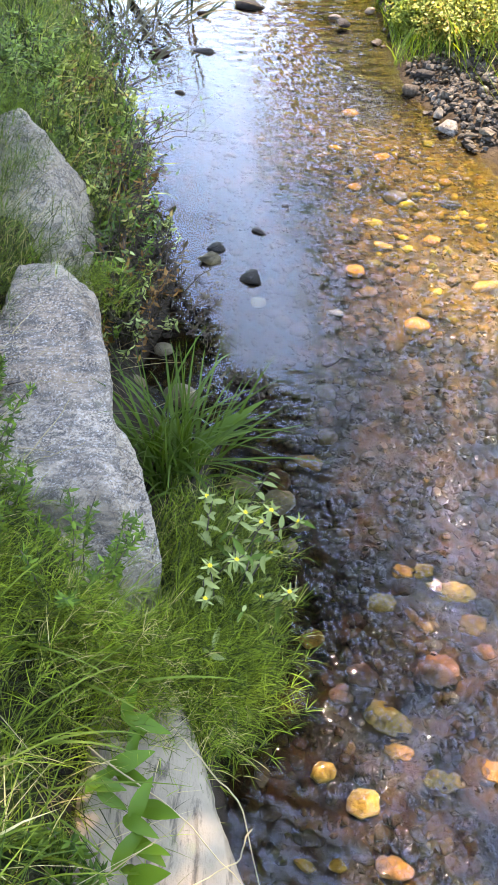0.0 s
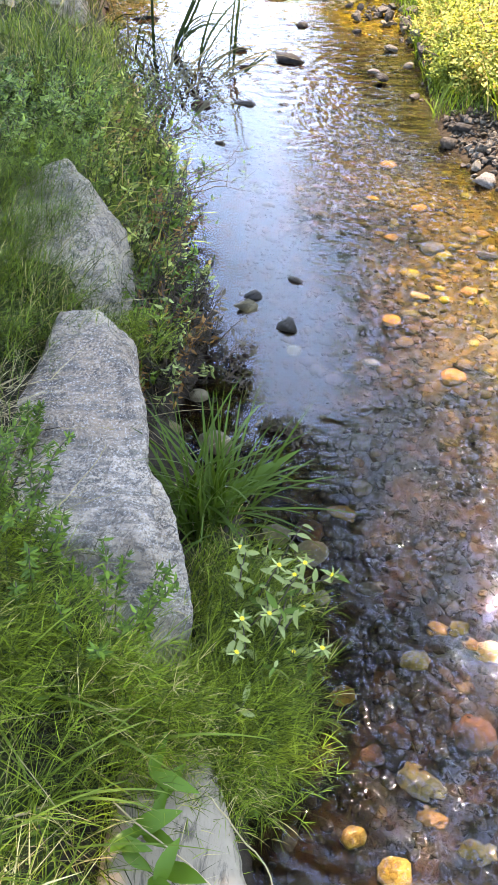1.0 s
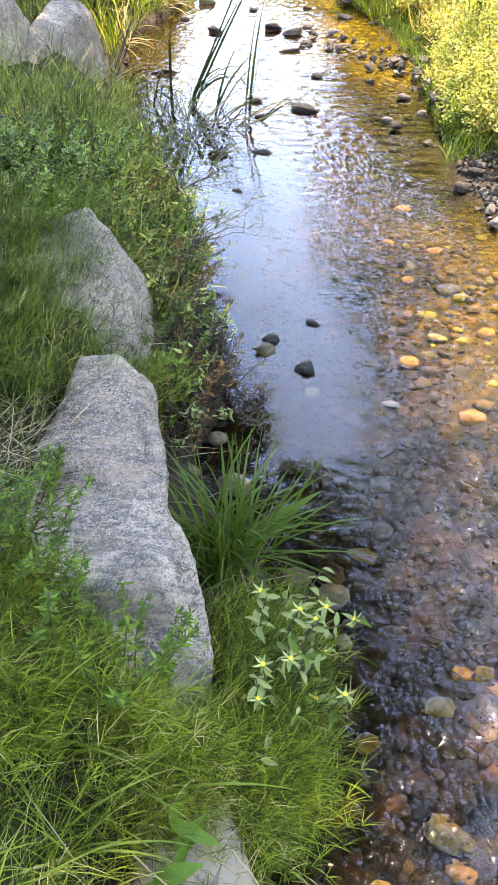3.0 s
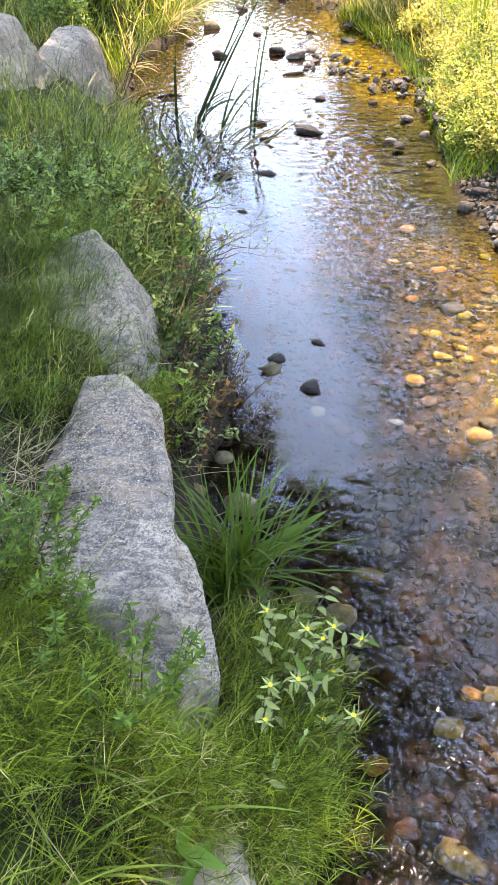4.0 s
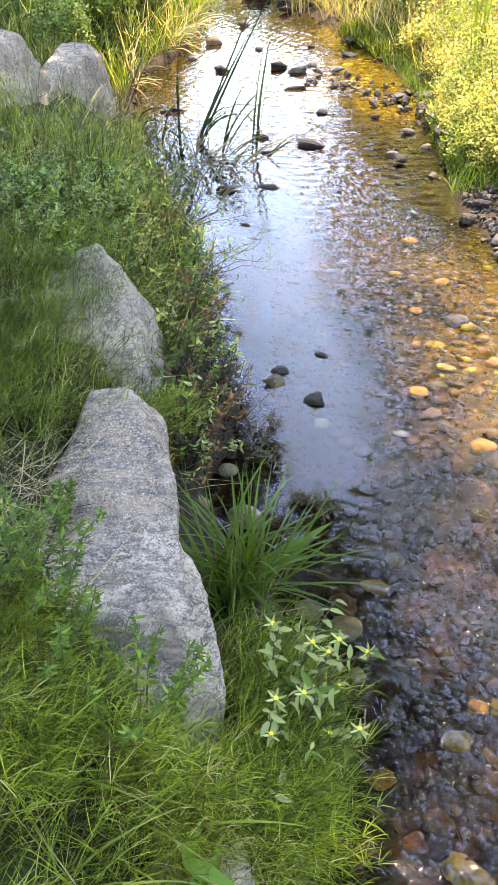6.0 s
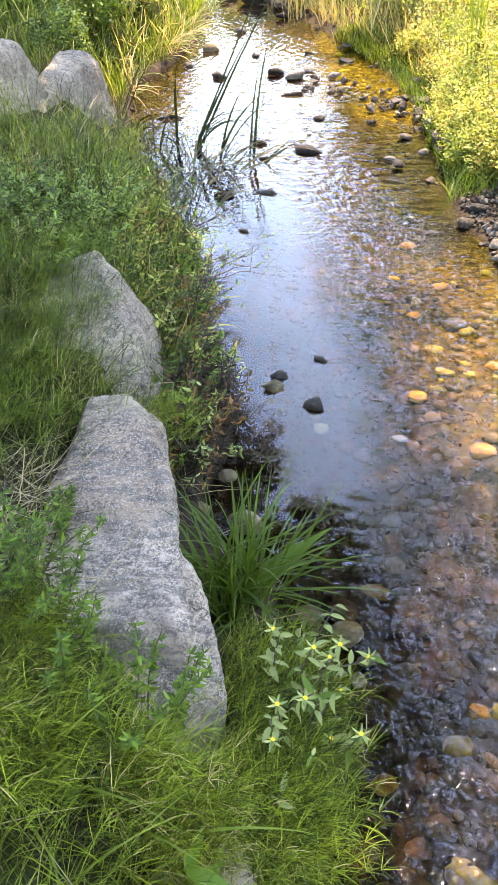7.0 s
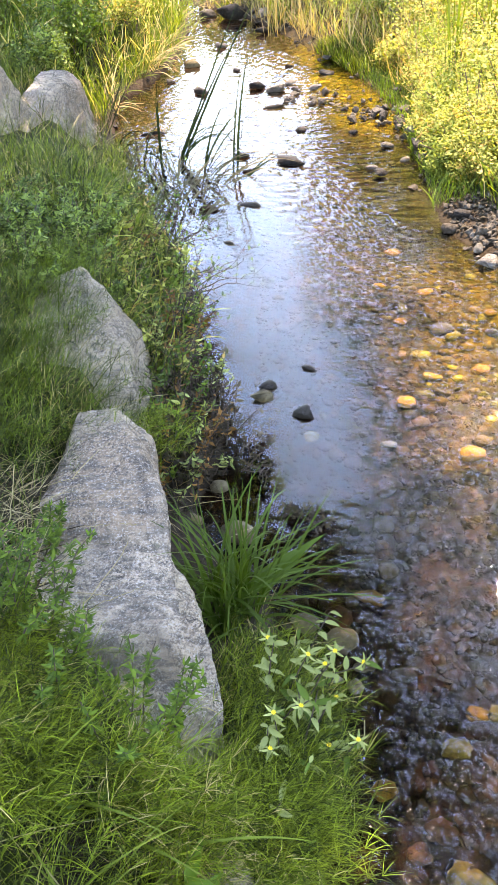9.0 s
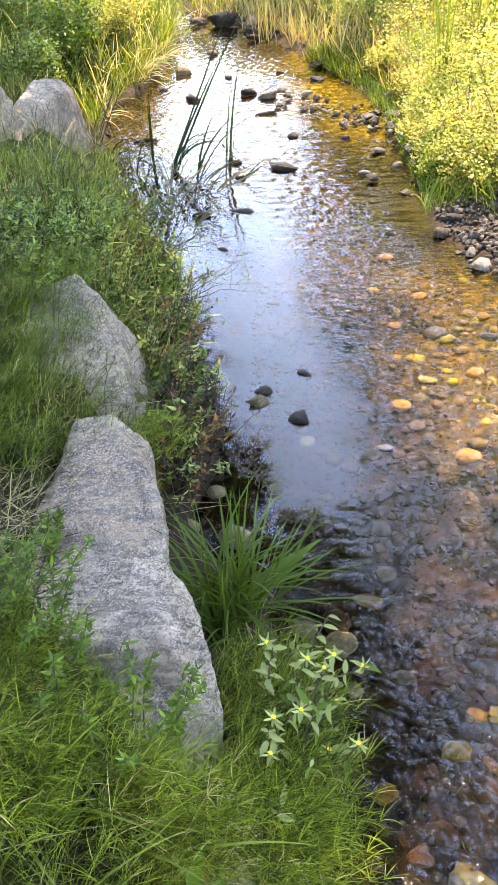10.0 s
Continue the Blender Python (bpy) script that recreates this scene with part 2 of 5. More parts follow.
def bark_material():
    n = Nodes("bark")
    a = n.noise(1.0, 6, 0.7, n.stretch(30, 30, 5))
    return n.done(n.ramp(a, [(0.3, (0.03, 0.022, 0.015)), (0.7, (0.14, 0.105, 0.07))]), 0.9, n.bump(a, 0.8, 0.03))


M["bark"] = bark_material()


def twig_material():
    n = Nodes("brown_twig")
    a = n.noise(60, 4)
    return n.done(n.ramp(a, [(0.3, (0.022, 0.014, 0.009)), (0.7, (0.06, 0.036, 0.022))]), 0.8)


M["twig"] = twig_material()


def water_material():
    """Clear running water; the waves are in the mesh."""
    n = Nodes("clear_stream_water")
    b = n.bsdf
    b.inputs["Base Color"].default_value = (1.0, 0.97, 0.90, 1)
    b.inputs["Transmission Weight"].default_value = 1.0
    b.inputs["IOR"].default_value = 1.39
    b.inputs["Roughness"].default_value = 0.02
    n.put(b.inputs["Normal"], n.bump(n.noise(24, 2, 0.5), 1.0, 0.0006))
    return n.mat


M["water"] = water_material()


# ---- mesh helpers ----
def mesh_from(name, verts, polys, mat, smooth=True):
    """A mesh from arrays: verts (n, 3) and a list of polygon index arrays, each (m, k)."""
    me = bpy.data.meshes.new(name)
    verts = np.asarray(verts, dtype=np.float32)
    polys = [np.asarray(p, dtype=np.int32) for p in (polys if isinstance(polys, list) else [polys])]
    loops = np.concatenate([p.ravel() for p in polys])
    totals = np.concatenate([np.full(len(p), p.shape[1], np.int32) for p in polys])
    starts = np.concatenate([[0], np.cumsum(totals)[:-1]]).astype(np.int32)
    me.vertices.add(len(verts))
    me.vertices.foreach_set("co", verts.ravel())
    me.loops.add(len(loops))
    me.loops.foreach_set("vertex_index", loops)
    me.polygons.add(len(totals))
    me.polygons.foreach_set("loop_start", starts)
    me.polygons.foreach_set("loop_total", totals)
    me.polygons.foreach_set("use_smooth", np.full(len(totals), smooth))
    me.materials.append(mat)
    me.update(calc_edges=True)
    return me


def under(ob, parent):
    ob.parent = parent
    return ob


def part(name, me, parent, label=""):
    ob = under(new(name, me), parent)
    if label:
        ob["label"] = label
    return ob


rng = np.random.default_rng(7)


def ribbons(base, heading, lean, length, width, droop, seg=4, turn=None):
    """Grass blades as tapered, bending strips with a shallow fold. All arguments are arrays, one value a blade; gives verts and polys."""
    n = len(base)
    s = np.linspace(0, 1, seg + 1)
    ang = np.radians(lean)[:, None] + droop[:, None] * s[None, :] ** 1.4
    ang = np.minimum(ang, 2.5)
    step = length[:, None] / seg
    dx, dz = np.sin(ang) * step, np.cos(ang) * step
    out = np.concatenate([np.zeros((n, 1)), np.cumsum(dx[:, :-1], 1)], 1)
    up = np.concatenate([np.zeros((n, 1)), np.cumsum(dz[:, :-1], 1)], 1)
    hx, hy = np.cos(heading)[:, None], np.sin(heading)[:, None]
    c = np.stack([base[:, :1] + out * hx, base[:, 1:2] + out * hy, base[:, 2:3] + up], -1)
    tw = heading + (np.pi / 2 if turn is None else np.pi / 2 + turn)
    w = width[:, None] * np.minimum(1.0, 1.35 * (1 - s[None, :]) ** 0.7 + 0.02) * 0.5 * np.minimum(1, 0.55 + 2 * s[None, :])
    side = np.stack([np.cos(tw)[:, None] * w, np.sin(tw)[:, None] * w, 0.25 * w], -1)
    v = np.stack([c - side, c + side], 2).reshape(n * (seg + 1) * 2, 3)
    i = (np.arange(n)[:, None] * (seg + 1) * 2 + np.arange(seg)[None, :] * 2).ravel()
    return v, np.stack([i, i + 1, i + 3, i + 2], 1)


def leaves(center, heading, pitch, length, width, fold=0.25, roll=None):
    """Pointed leaves, folded along the midrib. Arrays, one value a leaf."""
    n = len(center)
    roll = np.zeros(n) if roll is None else roll
    ch, sh, cp, sp = np.cos(heading), np.sin(heading), np.cos(pitch), np.sin(pitch)
    d = np.stack([ch * cp, sh * cp, sp], 1)
    side0 = np.stack([-sh, ch, np.zeros(n)], 1)
    nor0 = np.cross(d, side0)
    side = side0 * np.cos(roll)[:, None] + nor0 * np.sin(roll)[:, None]
    nor = np.cross(d, side)
    L, W = length[:, None], width[:, None] * 0.5
    p = [center, center + d * L * 0.33 - nor * L * 0.02, center + d * L * 0.68 - nor * 0.0, center + d * L - nor * L * -0.10]
    a1, b1 = p[1] + side * W + nor * -W * fold, p[1] - side * W + nor * -W * fold
    a2, b2 = p[2] + side * W * 0.68 + nor * -W * fold, p[2] - side * W * 0.68 + nor * -W * fold
    v = np.stack([p[0], p[1], p[2], p[3], a1, b1, a2, b2], 1).reshape(n * 8, 3)
    o = (np.arange(n) * 8)[:, None]
    tri = np.concatenate([o + [0, 1, 4], o + [0, 5, 1], o + [2, 3, 6], o + [2, 7, 3]])
    quad = np.concatenate([o + [1, 2, 6, 4], o + [1, 5, 7, 2]])
    return v, [tri, quad]


def small_leaves(center, heading, pitch, length, width, roll):
    """Small far leaves: two facets meeting at the midrib."""
    n = len(center)
    ch, sh, cp, sp = np.cos(heading), np.sin(heading), np.cos(pitch), np.sin(pitch)
    d = np.stack([ch * cp, sh * cp, sp], 1)
    side0 = np.stack([-sh, ch, np.zeros(n)], 1)
    nor0 = np.cross(d, side0)
    side = side0 * np.cos(roll)[:, None] + nor0 * np.sin(roll)[:, None]
    nor = np.cross(d, side)
    L, W = length[:, None], width[:, None] * 0.62
    mid = center + d * L * 0.45 - nor * W * 0.35
    v = np.stack([center, center + d * L, mid + side * W, mid - side * W], 1).reshape(n * 4, 3)
    o = (np.arange(n) * 4)[:, None]
    return v, np.concatenate([o + [0, 1, 2], o + [0, 3, 1]])


def tube(points, r0, r1, sides=6):
    """A tapered tube along a line of points."""
    pts = np.asarray(points, float)
    n = len(pts)
    tan = np.gradient(pts, axis=0)
    tan /= np.linalg.norm(tan, axis=1)[:, None] + 1e-9
    ref = np.where(np.abs(tan[:, 2:3]) > 0.9, [[1.0, 0, 0]], [[0, 0, 1.0]])
    u = np.cross(tan, ref)
    u /= np.linalg.norm(u, axis=1)[:, None] + 1e-9
    w = np.cross(tan, u)
    r = np.linspace(r0, r1, n)[:, None, None]
    a = np.linspace(0, 2 * np.pi, sides, endpoint=False)
    v = pts[:, None, :] + r * (np.cos(a)[None, :, None] * u[:, None, :] + np.sin(a)[None, :, None] * w[:, None, :])
    i = np.arange(n - 1)[:, None] * sides
    j = np.arange(sides)[None, :]
    k = (j + 1) % sides
    return v.reshape(-1, 3), np.stack([i + j, i + k, i + sides + k, i + sides + j], -1).reshape(-1, 4)


def joined(pieces):
    """Join (verts, polys) pieces into one."""
    vs, ps, off = [], {}, 0
    for v, p in pieces:
        for q in (p if isinstance(p, list) else [p]):
            q = np.asarray(q)
            ps.setdefault(q.shape[1], []).append(q + off)
        vs.append(v)
        off += len(v)
    return np.concatenate(vs), [np.concatenate(q) for q in ps.values()]


def wander(p0, d, length, n, amount, rise=0.0):
    """A crooked line of n points from p0 towards d."""
    d = np.asarray(d, float)
    d = d / np.linalg.norm(d)
    pts = [np.asarray(p0, float)]
    for _ in range(n - 1):
        d = d + rng.normal(0, amount, 3) + np.array([0, 0, rise])
        d /= np.linalg.norm(d)
        pts.append(pts[-1] + d * length / (n - 1))
    return np.array(pts)


# ---- the lie of the land ----
LEFT = [(-6, 0.2), (0.0, 0.14), (0.3, 0.05), (0.55, -0.02), (0.8, -0.06), (1.1, 0.02), (1.3, -0.02), (1.55, -0.06), (1.84, -0.12), (2.1, -0.34), (2.35, -0.42),
        (2.64, -0.33), (3.0, -0.33), (3.2, -0.46), (3.6, -0.50), (4.1, -0.55), (4.76, -0.75), (5.86, -1.1), (6.8, -1.48), (8.3, -1.68), (9.0, -1.4),
        (10.0, -1.24), (11.4, -1.22), (12.6, -1.35), (13.6, -2.2), (16.0, -4.2), (22.0, -9.0), (60.0, -40.0)]
RIGHT = [(-6, 2.3), (0.0, 2.1), (2.0, 1.9), (3.4, 1.45), (4.3, 1.20), (4.6, 1.07), (5.0, 0.97), (5.5, 0.98), (6.0, 0.99), (7.3, 0.98),
         (8.2, 0.85), (9.1, 0.62), (10.0, 0.30), (10.8, 0.0), (11.7, -0.36), (12.4, -0.75), (13.2, -1.3), (16.0, -3.0), (22.0, -7.5), (60.0, -38.0)]
ly, lx = np.array(LEFT).T
ry_, rx_ = np.array(RIGHT).T


def wobble(x, y, f, k):
    return (np.sin(x * 1.7 * f + y * 2.3 * f + k) + np.sin(x * 2.9 * f - y * 1.1 * f + 2.1 * k) * 0.7 + np.sin(-x * 4.3 * f + y * 5.7 * f + 3.3 * k) * 0.4) / 2.1


def land(x, y):
    """Height of the ground over the water's surface."""
    x, y = np.asarray(x, float), np.asarray(y, float)
    el, er = np.interp(y, ly, lx), np.interp(y, ry_, rx_)
    dl, dr = el - x, x - er                  # distance into the left and the right bank
    din = np.minimum(-dl, -dr)               # distance into the water
    rise = np.clip((dl - 0.16) / 0.42, 0, 1)
    left = 0.07 * np.clip(dl / 0.06, 0, 1) + 0.33 * rise * rise * (3 - 2 * rise) + 0.30 * np.clip(dl - 0.4, 0, 5) + 0.10 * np.maximum(dl - 5, 0)
    left = left + 0.05 * wobble(x, y, 1.6, 1.0) * np.clip(dl * 2, 0, 1)
    right = 0.10 * np.minimum(np.maximum(dr, 0), 0.5) / 0.5 + 0.34 * np.clip(dr - 0.35, 0, 4) + 0.05 * np.maximum(dr - 4, 0)
    right = right + 0.06 * wobble(x, y, 1.3, 4.0) * np.clip(dr, 0, 1)
    deep = 0.05 + 0.13 * np.exp(-((x - el - 0.35) / 0.5) ** 2) + 0.03 * wobble(x, y, 2.0, 2.0)
    bed = -deep * (1 - np.exp(-np.maximum(din, 0) / 0.12)) + 0.012 * wobble(x, y, 6.0, 5.0) * np.clip(din * 4, 0, 1)
    return np.where(dl > 0, left, np.where(dr > 0, right, bed))


def steps(lo, hi, fine, out, n_out):
    """Grid lines: even and fine from lo to hi, then ever wider out to +-out."""
    mid = np.arange(lo, hi + fine / 2, fine)
    g = np.geomspace(fine, out, n_out)
    return np.concatenate([lo - g[::-1], mid, hi + g])


gx, gy = steps(-3.2, 3.2, 0.04, 900, 40), steps(-0.6, 14.0, 0.05, 900, 40)
X, Y = np.meshgrid(gx, gy)
gv = np.stack([X, Y, land(X, Y)], -1).reshape(-1, 3)
ii = (np.arange(len(gy) - 1)[:, None] * len(gx) + np.arange(len(gx) - 1)[None, :]).ravel()
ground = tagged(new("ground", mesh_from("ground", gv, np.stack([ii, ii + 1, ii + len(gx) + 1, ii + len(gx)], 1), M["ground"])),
                "soil banks toned dark as in shade and a pebbly golden-brown stream bed", "ground", kind="structure")

wy = np.concatenate([np.arange(-6, 0.2, 0.2), np.arange(0.2, 2.4, 0.0048), np.arange(2.4, 5.0, 0.008), np.arange(5.0, 9.0, 0.018), np.arange(9.0, 14.0, 0.05), np.linspace(14, 60, 30)])
el, er = np.interp(wy, ly, lx), np.interp(wy, ry_, rx_)
wu = np.concatenate([np.zeros(1), np.arange(0.22, 1.85, 0.0058)])
WX = (el - 0.30)[:, None] + wu[None, :]
spread = np.linspace(0, 1, 14)[None, 1:]
WX = np.concatenate([WX, WX[:, -1:] + spread * np.maximum(er + 0.35 - WX[:, -1], 0.05)[:, None]], 1)
wu = np.arange(WX.shape[1])
WY = np.repeat(wy[:, None], len(wu), 1)


def smooth(v, lo, hi):
    q = np.clip((v - lo) / (hi - lo), 0, 1)
    return q * q * (3 - 2 * q)


def ripples(x, y, lengths, n, heading, spread, seed, warp=0.03):
    """Crossing wave trains with wavelengths between the two given, bent a little so that no crest runs straight; slope about one."""
    g = np.random.default_rng(seed)
    u, w = x + warp * wobble(x, y, 4.0, seed), y + warp * wobble(x, y, 5.0, seed + 3.3)
    h = np.zeros_like(x)
    for _ in range(n):
        k = 2 * np.pi / np.exp(g.uniform(*np.log(lengths)))
        q = heading + g.normal(0, spread)
        h += np.sin(k * (np.cos(q) * u + np.sin(q) * w) + g.uniform(0, 6.28)) / k
    return h * (2.0 / n) ** 0.5


# still along the near bank, rippled in midstream, choppy in the foreground, with slack patches
drift = 0.12 * wobble(WX, WY, 0.9, 2.0)
edge = np.interp(WY, [0.0, 1.6, 2.2, 3.0, 3.7, 4.9, 6.0, 8.0], [0.0, 0.0, 0.22, 0.26, 0.10, -0.20, -0.35, -0.42])
mid = smooth(WX + drift - edge + 0.05 * wobble(WX, WY, 6.0, 4.0), -0.10, 0.50)
near_by = 1 - smooth(WY + drift, 1.2, 2.6)
lull = 0.62 + 0.38 * smooth(wobble(WX, WY, 1.1, 6.0), -0.5, 0.4)
upper = 1 - 0.5 * smooth(WY, 5.5, 8.0)
riffle = near_by * smooth(WX + drift, 0.0, 0.45)
gust = 0.55 + 0.45 * wobble(WX, WY, 3.0, 8.0)
glint = np.clip(0.35 + 0.9 * wobble(WX, WY, 2.2, 8.0), 0.05, 1)
wz = ripples(WX, WY, (0.05, 0.14), 26, 1.2, 0.7, 1) * (0.010 + 0.085 * smooth(WY, 4.8, 7.0) + mid * lull * upper * 0.095 * (1 - 0.7 * near_by) + near_by * 0.03)
wz = wz + ripples(WX, WY, (0.022, 0.05), 30, 1.0, 0.9, 2) * (0.002 + mid * lull * upper * (0.4 + 0.6 * gust) * (0.30 + 0.26 * smooth(WX, 0.3, 0.8)) * (1 - 0.72 * near_by) + near_by * 0.04 + riffle * gust * 0.05) * (1 - 0.7 * smooth(WY, 5.0, 8.0))
wz = wz + ripples(WX, WY, (0.0155, 0.026), 30, 0.3, 0.8, 4) * (near_by * 0.03 + riffle * (0.08 + glint * 0.34))
fade = np.clip(np.minimum(WX - el[:, None] + 0.05, er[:, None] + 0.05 - WX) / 0.08, 0, 1)
wv = np.stack([WX, WY, wz * fade], -1).reshape(-1, 3)
ii = (np.arange(len(wy) - 1)[:, None] * len(wu) + np.arange(len(wu) - 1)[None, :]).ravel()
water = tagged(new("water", mesh_from("water", wv, np.stack([ii, ii + 1, ii + len(wu) + 1, ii + len(wu)], 1), M["water"])),
               "clear shallow stream water with ripples over a stony bed", "water", kind="structure")
water.visible_shadow = False


# ---- boulders ----
def boulder(name, centre, bodies, mat, label, seed, rough=0.02, cuts=100, worn=16.0, span=(0.5, 0.8, 0.5), cracks=()):
    """A broken riprap block: one or two convex bodies, each cut out by split faces (normal, point on it), joined where they overlap,
    with worn edges and chipped faces. cracks: (normal, point, depth, width), grooves where a plane meets the surface."""
    bm = bmesh.new()
    bmesh.ops.create_cube(bm, size=2.0)
    bmesh.ops.subdivide_edges(bm, edges=bm.edges[:], cuts=cuts, use_grid_fill=True)
    p = np.array([v.co[:] for v in bm.verts])
    p = np.sign(p) * np.tan(np.abs(p) * 0.785398)
    d = p * np.array(span)
    d /= np.linalg.norm(d, axis=1)[:, None]
    c = np.array(centre)
    reach = np.zeros(len(d))
    for faces in bodies:
        inv = np.zeros(len(d))
        for n, q in faces:
            n = np.array(n) / np.linalg.norm(n)
            inv += np.maximum(d @ n / max(1e-3, float(n @ (np.array(q) - c))), 1e-4) ** worn
        reach = np.maximum(reach, inv ** (-1 / worn))
    off = Vector((seed * 7.3, seed * 3.1, seed * 5.7))
    for v, q in zip(bm.verts, c + d * reach[:, None]):
        v.co = q
    bm.normal_update()
    moves = []
    for v in bm.verts:
        q = v.co + off
        cell = noise.voronoi(v.co * 3.1 + off)
        lean = Vector(noise.cell_vector(cell[1][0] * 9.7)) - Vector((0.5, 0.5, 0.5))
        k = lean.dot((v.co * 3.1 + off) - cell[1][0]) * rough * 1.7
        k += noise.fractal(q * 1.7, 0.9, 2.1, 3) * rough * 0.8
        k += noise.fractal(Vector((q.x * 9 + q.y * 6, q.y * 10 - q.x * 4, q.z * 13)), 0.75, 2.1, 4) * rough * 0.26
        k += noise.fractal(q * 21, 0.6, 2.2, 3) * rough * 0.17
        k -= max(0.0, noise.noise(q * 6.5) - 0.25) * rough * 0.9
        for n, at, deep, wide in cracks:
            gap = (v.co - Vector(at)).dot(Vector(n).normalized()) + 0.03 * noise.noise(q * 5.0)
            shelf = 0.5 - 0.5 * math.tanh(gap / wide)
            k -= deep * (math.exp(-(gap / wide) ** 2) * max(0.0, 0.6 + noise.noise(q * 4.0 + off)) + 0.35 * shelf)
        moves.append(v.co + v.normal * k)
    for v, m in zip(bm.verts, moves):
        v.co = m
    for f in bm.faces:
        f.smooth = True
    me = bpy.data.meshes.new(name)
    bm.to_mesh(me)
    bm.free()
    me.materials.append(mat)
    return tagged(new(name, me), label, "boulder", "boulders along the bank")


LOW = ((0, 0, -1), (0, 0, -0.2))
boulder("boulder", (-0.55, 1.55, 0.1), [
    [((-0.05, -0.13, 1), (-0.60, 2.10, 0.565)), ((0.05, 1, 0.10), (-0.65, 2.28, 0.50)), ((0.97, 0.24, -0.05), (-0.445, 1.90, 0.50)), ((0.75, 0.3, 0.6), (-0.470, 1.95, 0.545)),
     ((-1, 0.05, 0.45), (-0.83, 1.85, 0.46)), ((0, -1, 0.5), (-0.5, 1.25, 0.3)), LOW],
    [((0.12, -0.50, 1), (-0.45, 1.53, 0.490)), ((-0.05, -0.13, 1), (-0.60, 2.10, 0.560)), ((0.10, -1, 0.35), (-0.40, 1.17, 0.26)), ((0.95, 0.33, -0.16), (-0.262, 1.42, 0.40)),
     ((0.85, 0.1, 0.55), (-0.285, 1.42, 0.42)), ((0.75, 0.62, 0.1), (-0.355, 1.60, 0.45)), ((0.75, -0.7, 0.0), (-0.235, 1.20, 0.22)), ((-1, -0.15, 0.6), (-0.69, 1.40, 0.42)),
     ((-0.2, 1, 0.2), (-0.5, 1.85, 0.5)), LOW]],
    M["granite"], "large flat-topped grey granite boulder on the bank", 1, 0.024, 96, 44,
    cracks=[((0.25, 1, 0.1), (-0.55, 1.66, 0.5), 0.014, 0.022), ((-0.5, 1, 0), (-0.7, 1.93, 0.5), 0.010, 0.018), ((1, 0.45, 0.2), (-0.36, 1.35, 0.4), -0.010, 0.03)])
boulder("boulder", (-0.82, 2.85, 0.1), [
    [((0.22, -0.32, 1), (-0.945, 3.16, 0.63)), ((0.97, 0.12, 0.12), (-0.675, 2.85, 0.42)), ((0.8, 0.05, 0.6), (-0.735, 2.87, 0.50)), ((0.35, -0.8, 0.45), (-0.67, 2.66, 0.42)), ((0.62, 0.70, 0.35), (-0.845, 3.20, 0.56)),
     ((-1, 0, 0.4), (-1.14, 2.9, 0.5)), ((-0.1, 1, 0.3), (-0.95, 3.26, 0.55)), ((-0.5, 0.5, 0.9), (-1.04, 3.16, 0.63)), LOW]],
    M["granite"], "sloping grey granite boulder half hidden by grass", 2, 0.026, 84, 60,
    cracks=[((1, 0.35, 0.2), (-0.80, 2.95, 0.5), -0.016, 0.02), ((0.2, 1, 0.3), (-0.75, 2.78, 0.5), 0.020, 0.02), ((-0.7, 1, 0.2), (-0.85, 3.0, 0.5), 0.012, 0.015)])
boulder("boulder", (-0.10, 0.25, 0.05), [
    [((0.05, 0.06, 1), (-0.10, 0.40, 0.255)), ((0.93, 0.36, 0.0), (-0.055, 0.63, 0.22)), ((0.75, 0.3, 0.6), (-0.07, 0.62, 0.245)), ((0.2, 1, 0.3), (-0.25, 0.93, 0.2)),
     ((-1, 0.1, 0.5), (-0.40, 0.5, 0.2)), ((0, -1, 0.2), (0, -0.3, 0.2)), LOW]],
    M["slab"], "smooth pale slab of stone at the water's edge", 3, 0.008, 60, worn=20, span=(0.3, 0.7, 0.3))
boulder("boulder", (-1.9, 6.4, 0.2), [
    [((0.10, -0.10, 1), (-1.95, 6.50, 0.62)), ((0.95, -0.15, 0.14), (-1.78, 6.2, 0.48)), ((0.7, -0.1, 0.7), (-1.83, 6.30, 0.62)), ((-0.1, -1, 0.4), (-1.8, 5.8, 0.50)),
     ((-1, 0, 0.3), (-2.03, 6.4, 0.5)), ((0, 1, 0.2), (-2.0, 6.95, 0.5)), LOW]],
    M["granite"], "upright grey boulder with a warm stained side", 4, 0.030, 44, 60)
boulder("boulder", (-2.4, 5.5, 0.5), [
    [((0.1, -0.1, 1), (-2.15, 5.55, 0.93)), ((0.95, -0.2, 0.20), (-2.03, 5.40, 0.75)), ((0.7, -0.2, 0.7), (-2.10, 5.40, 0.90)), ((0.1, -1, 0.4), (-2.2, 5.08, 0.7)),
     ((-1, 0, 0.3), (-2.8, 5.6, 0.7)), ((0, 1, 0.2), (-2.4, 6.0, 0.7)), ((0, 0, -1), (0, 0, 0.0))]],
    M["granite"], "pale rounded boulder up on the grassy bank", 5, 0.030, 44, 60)


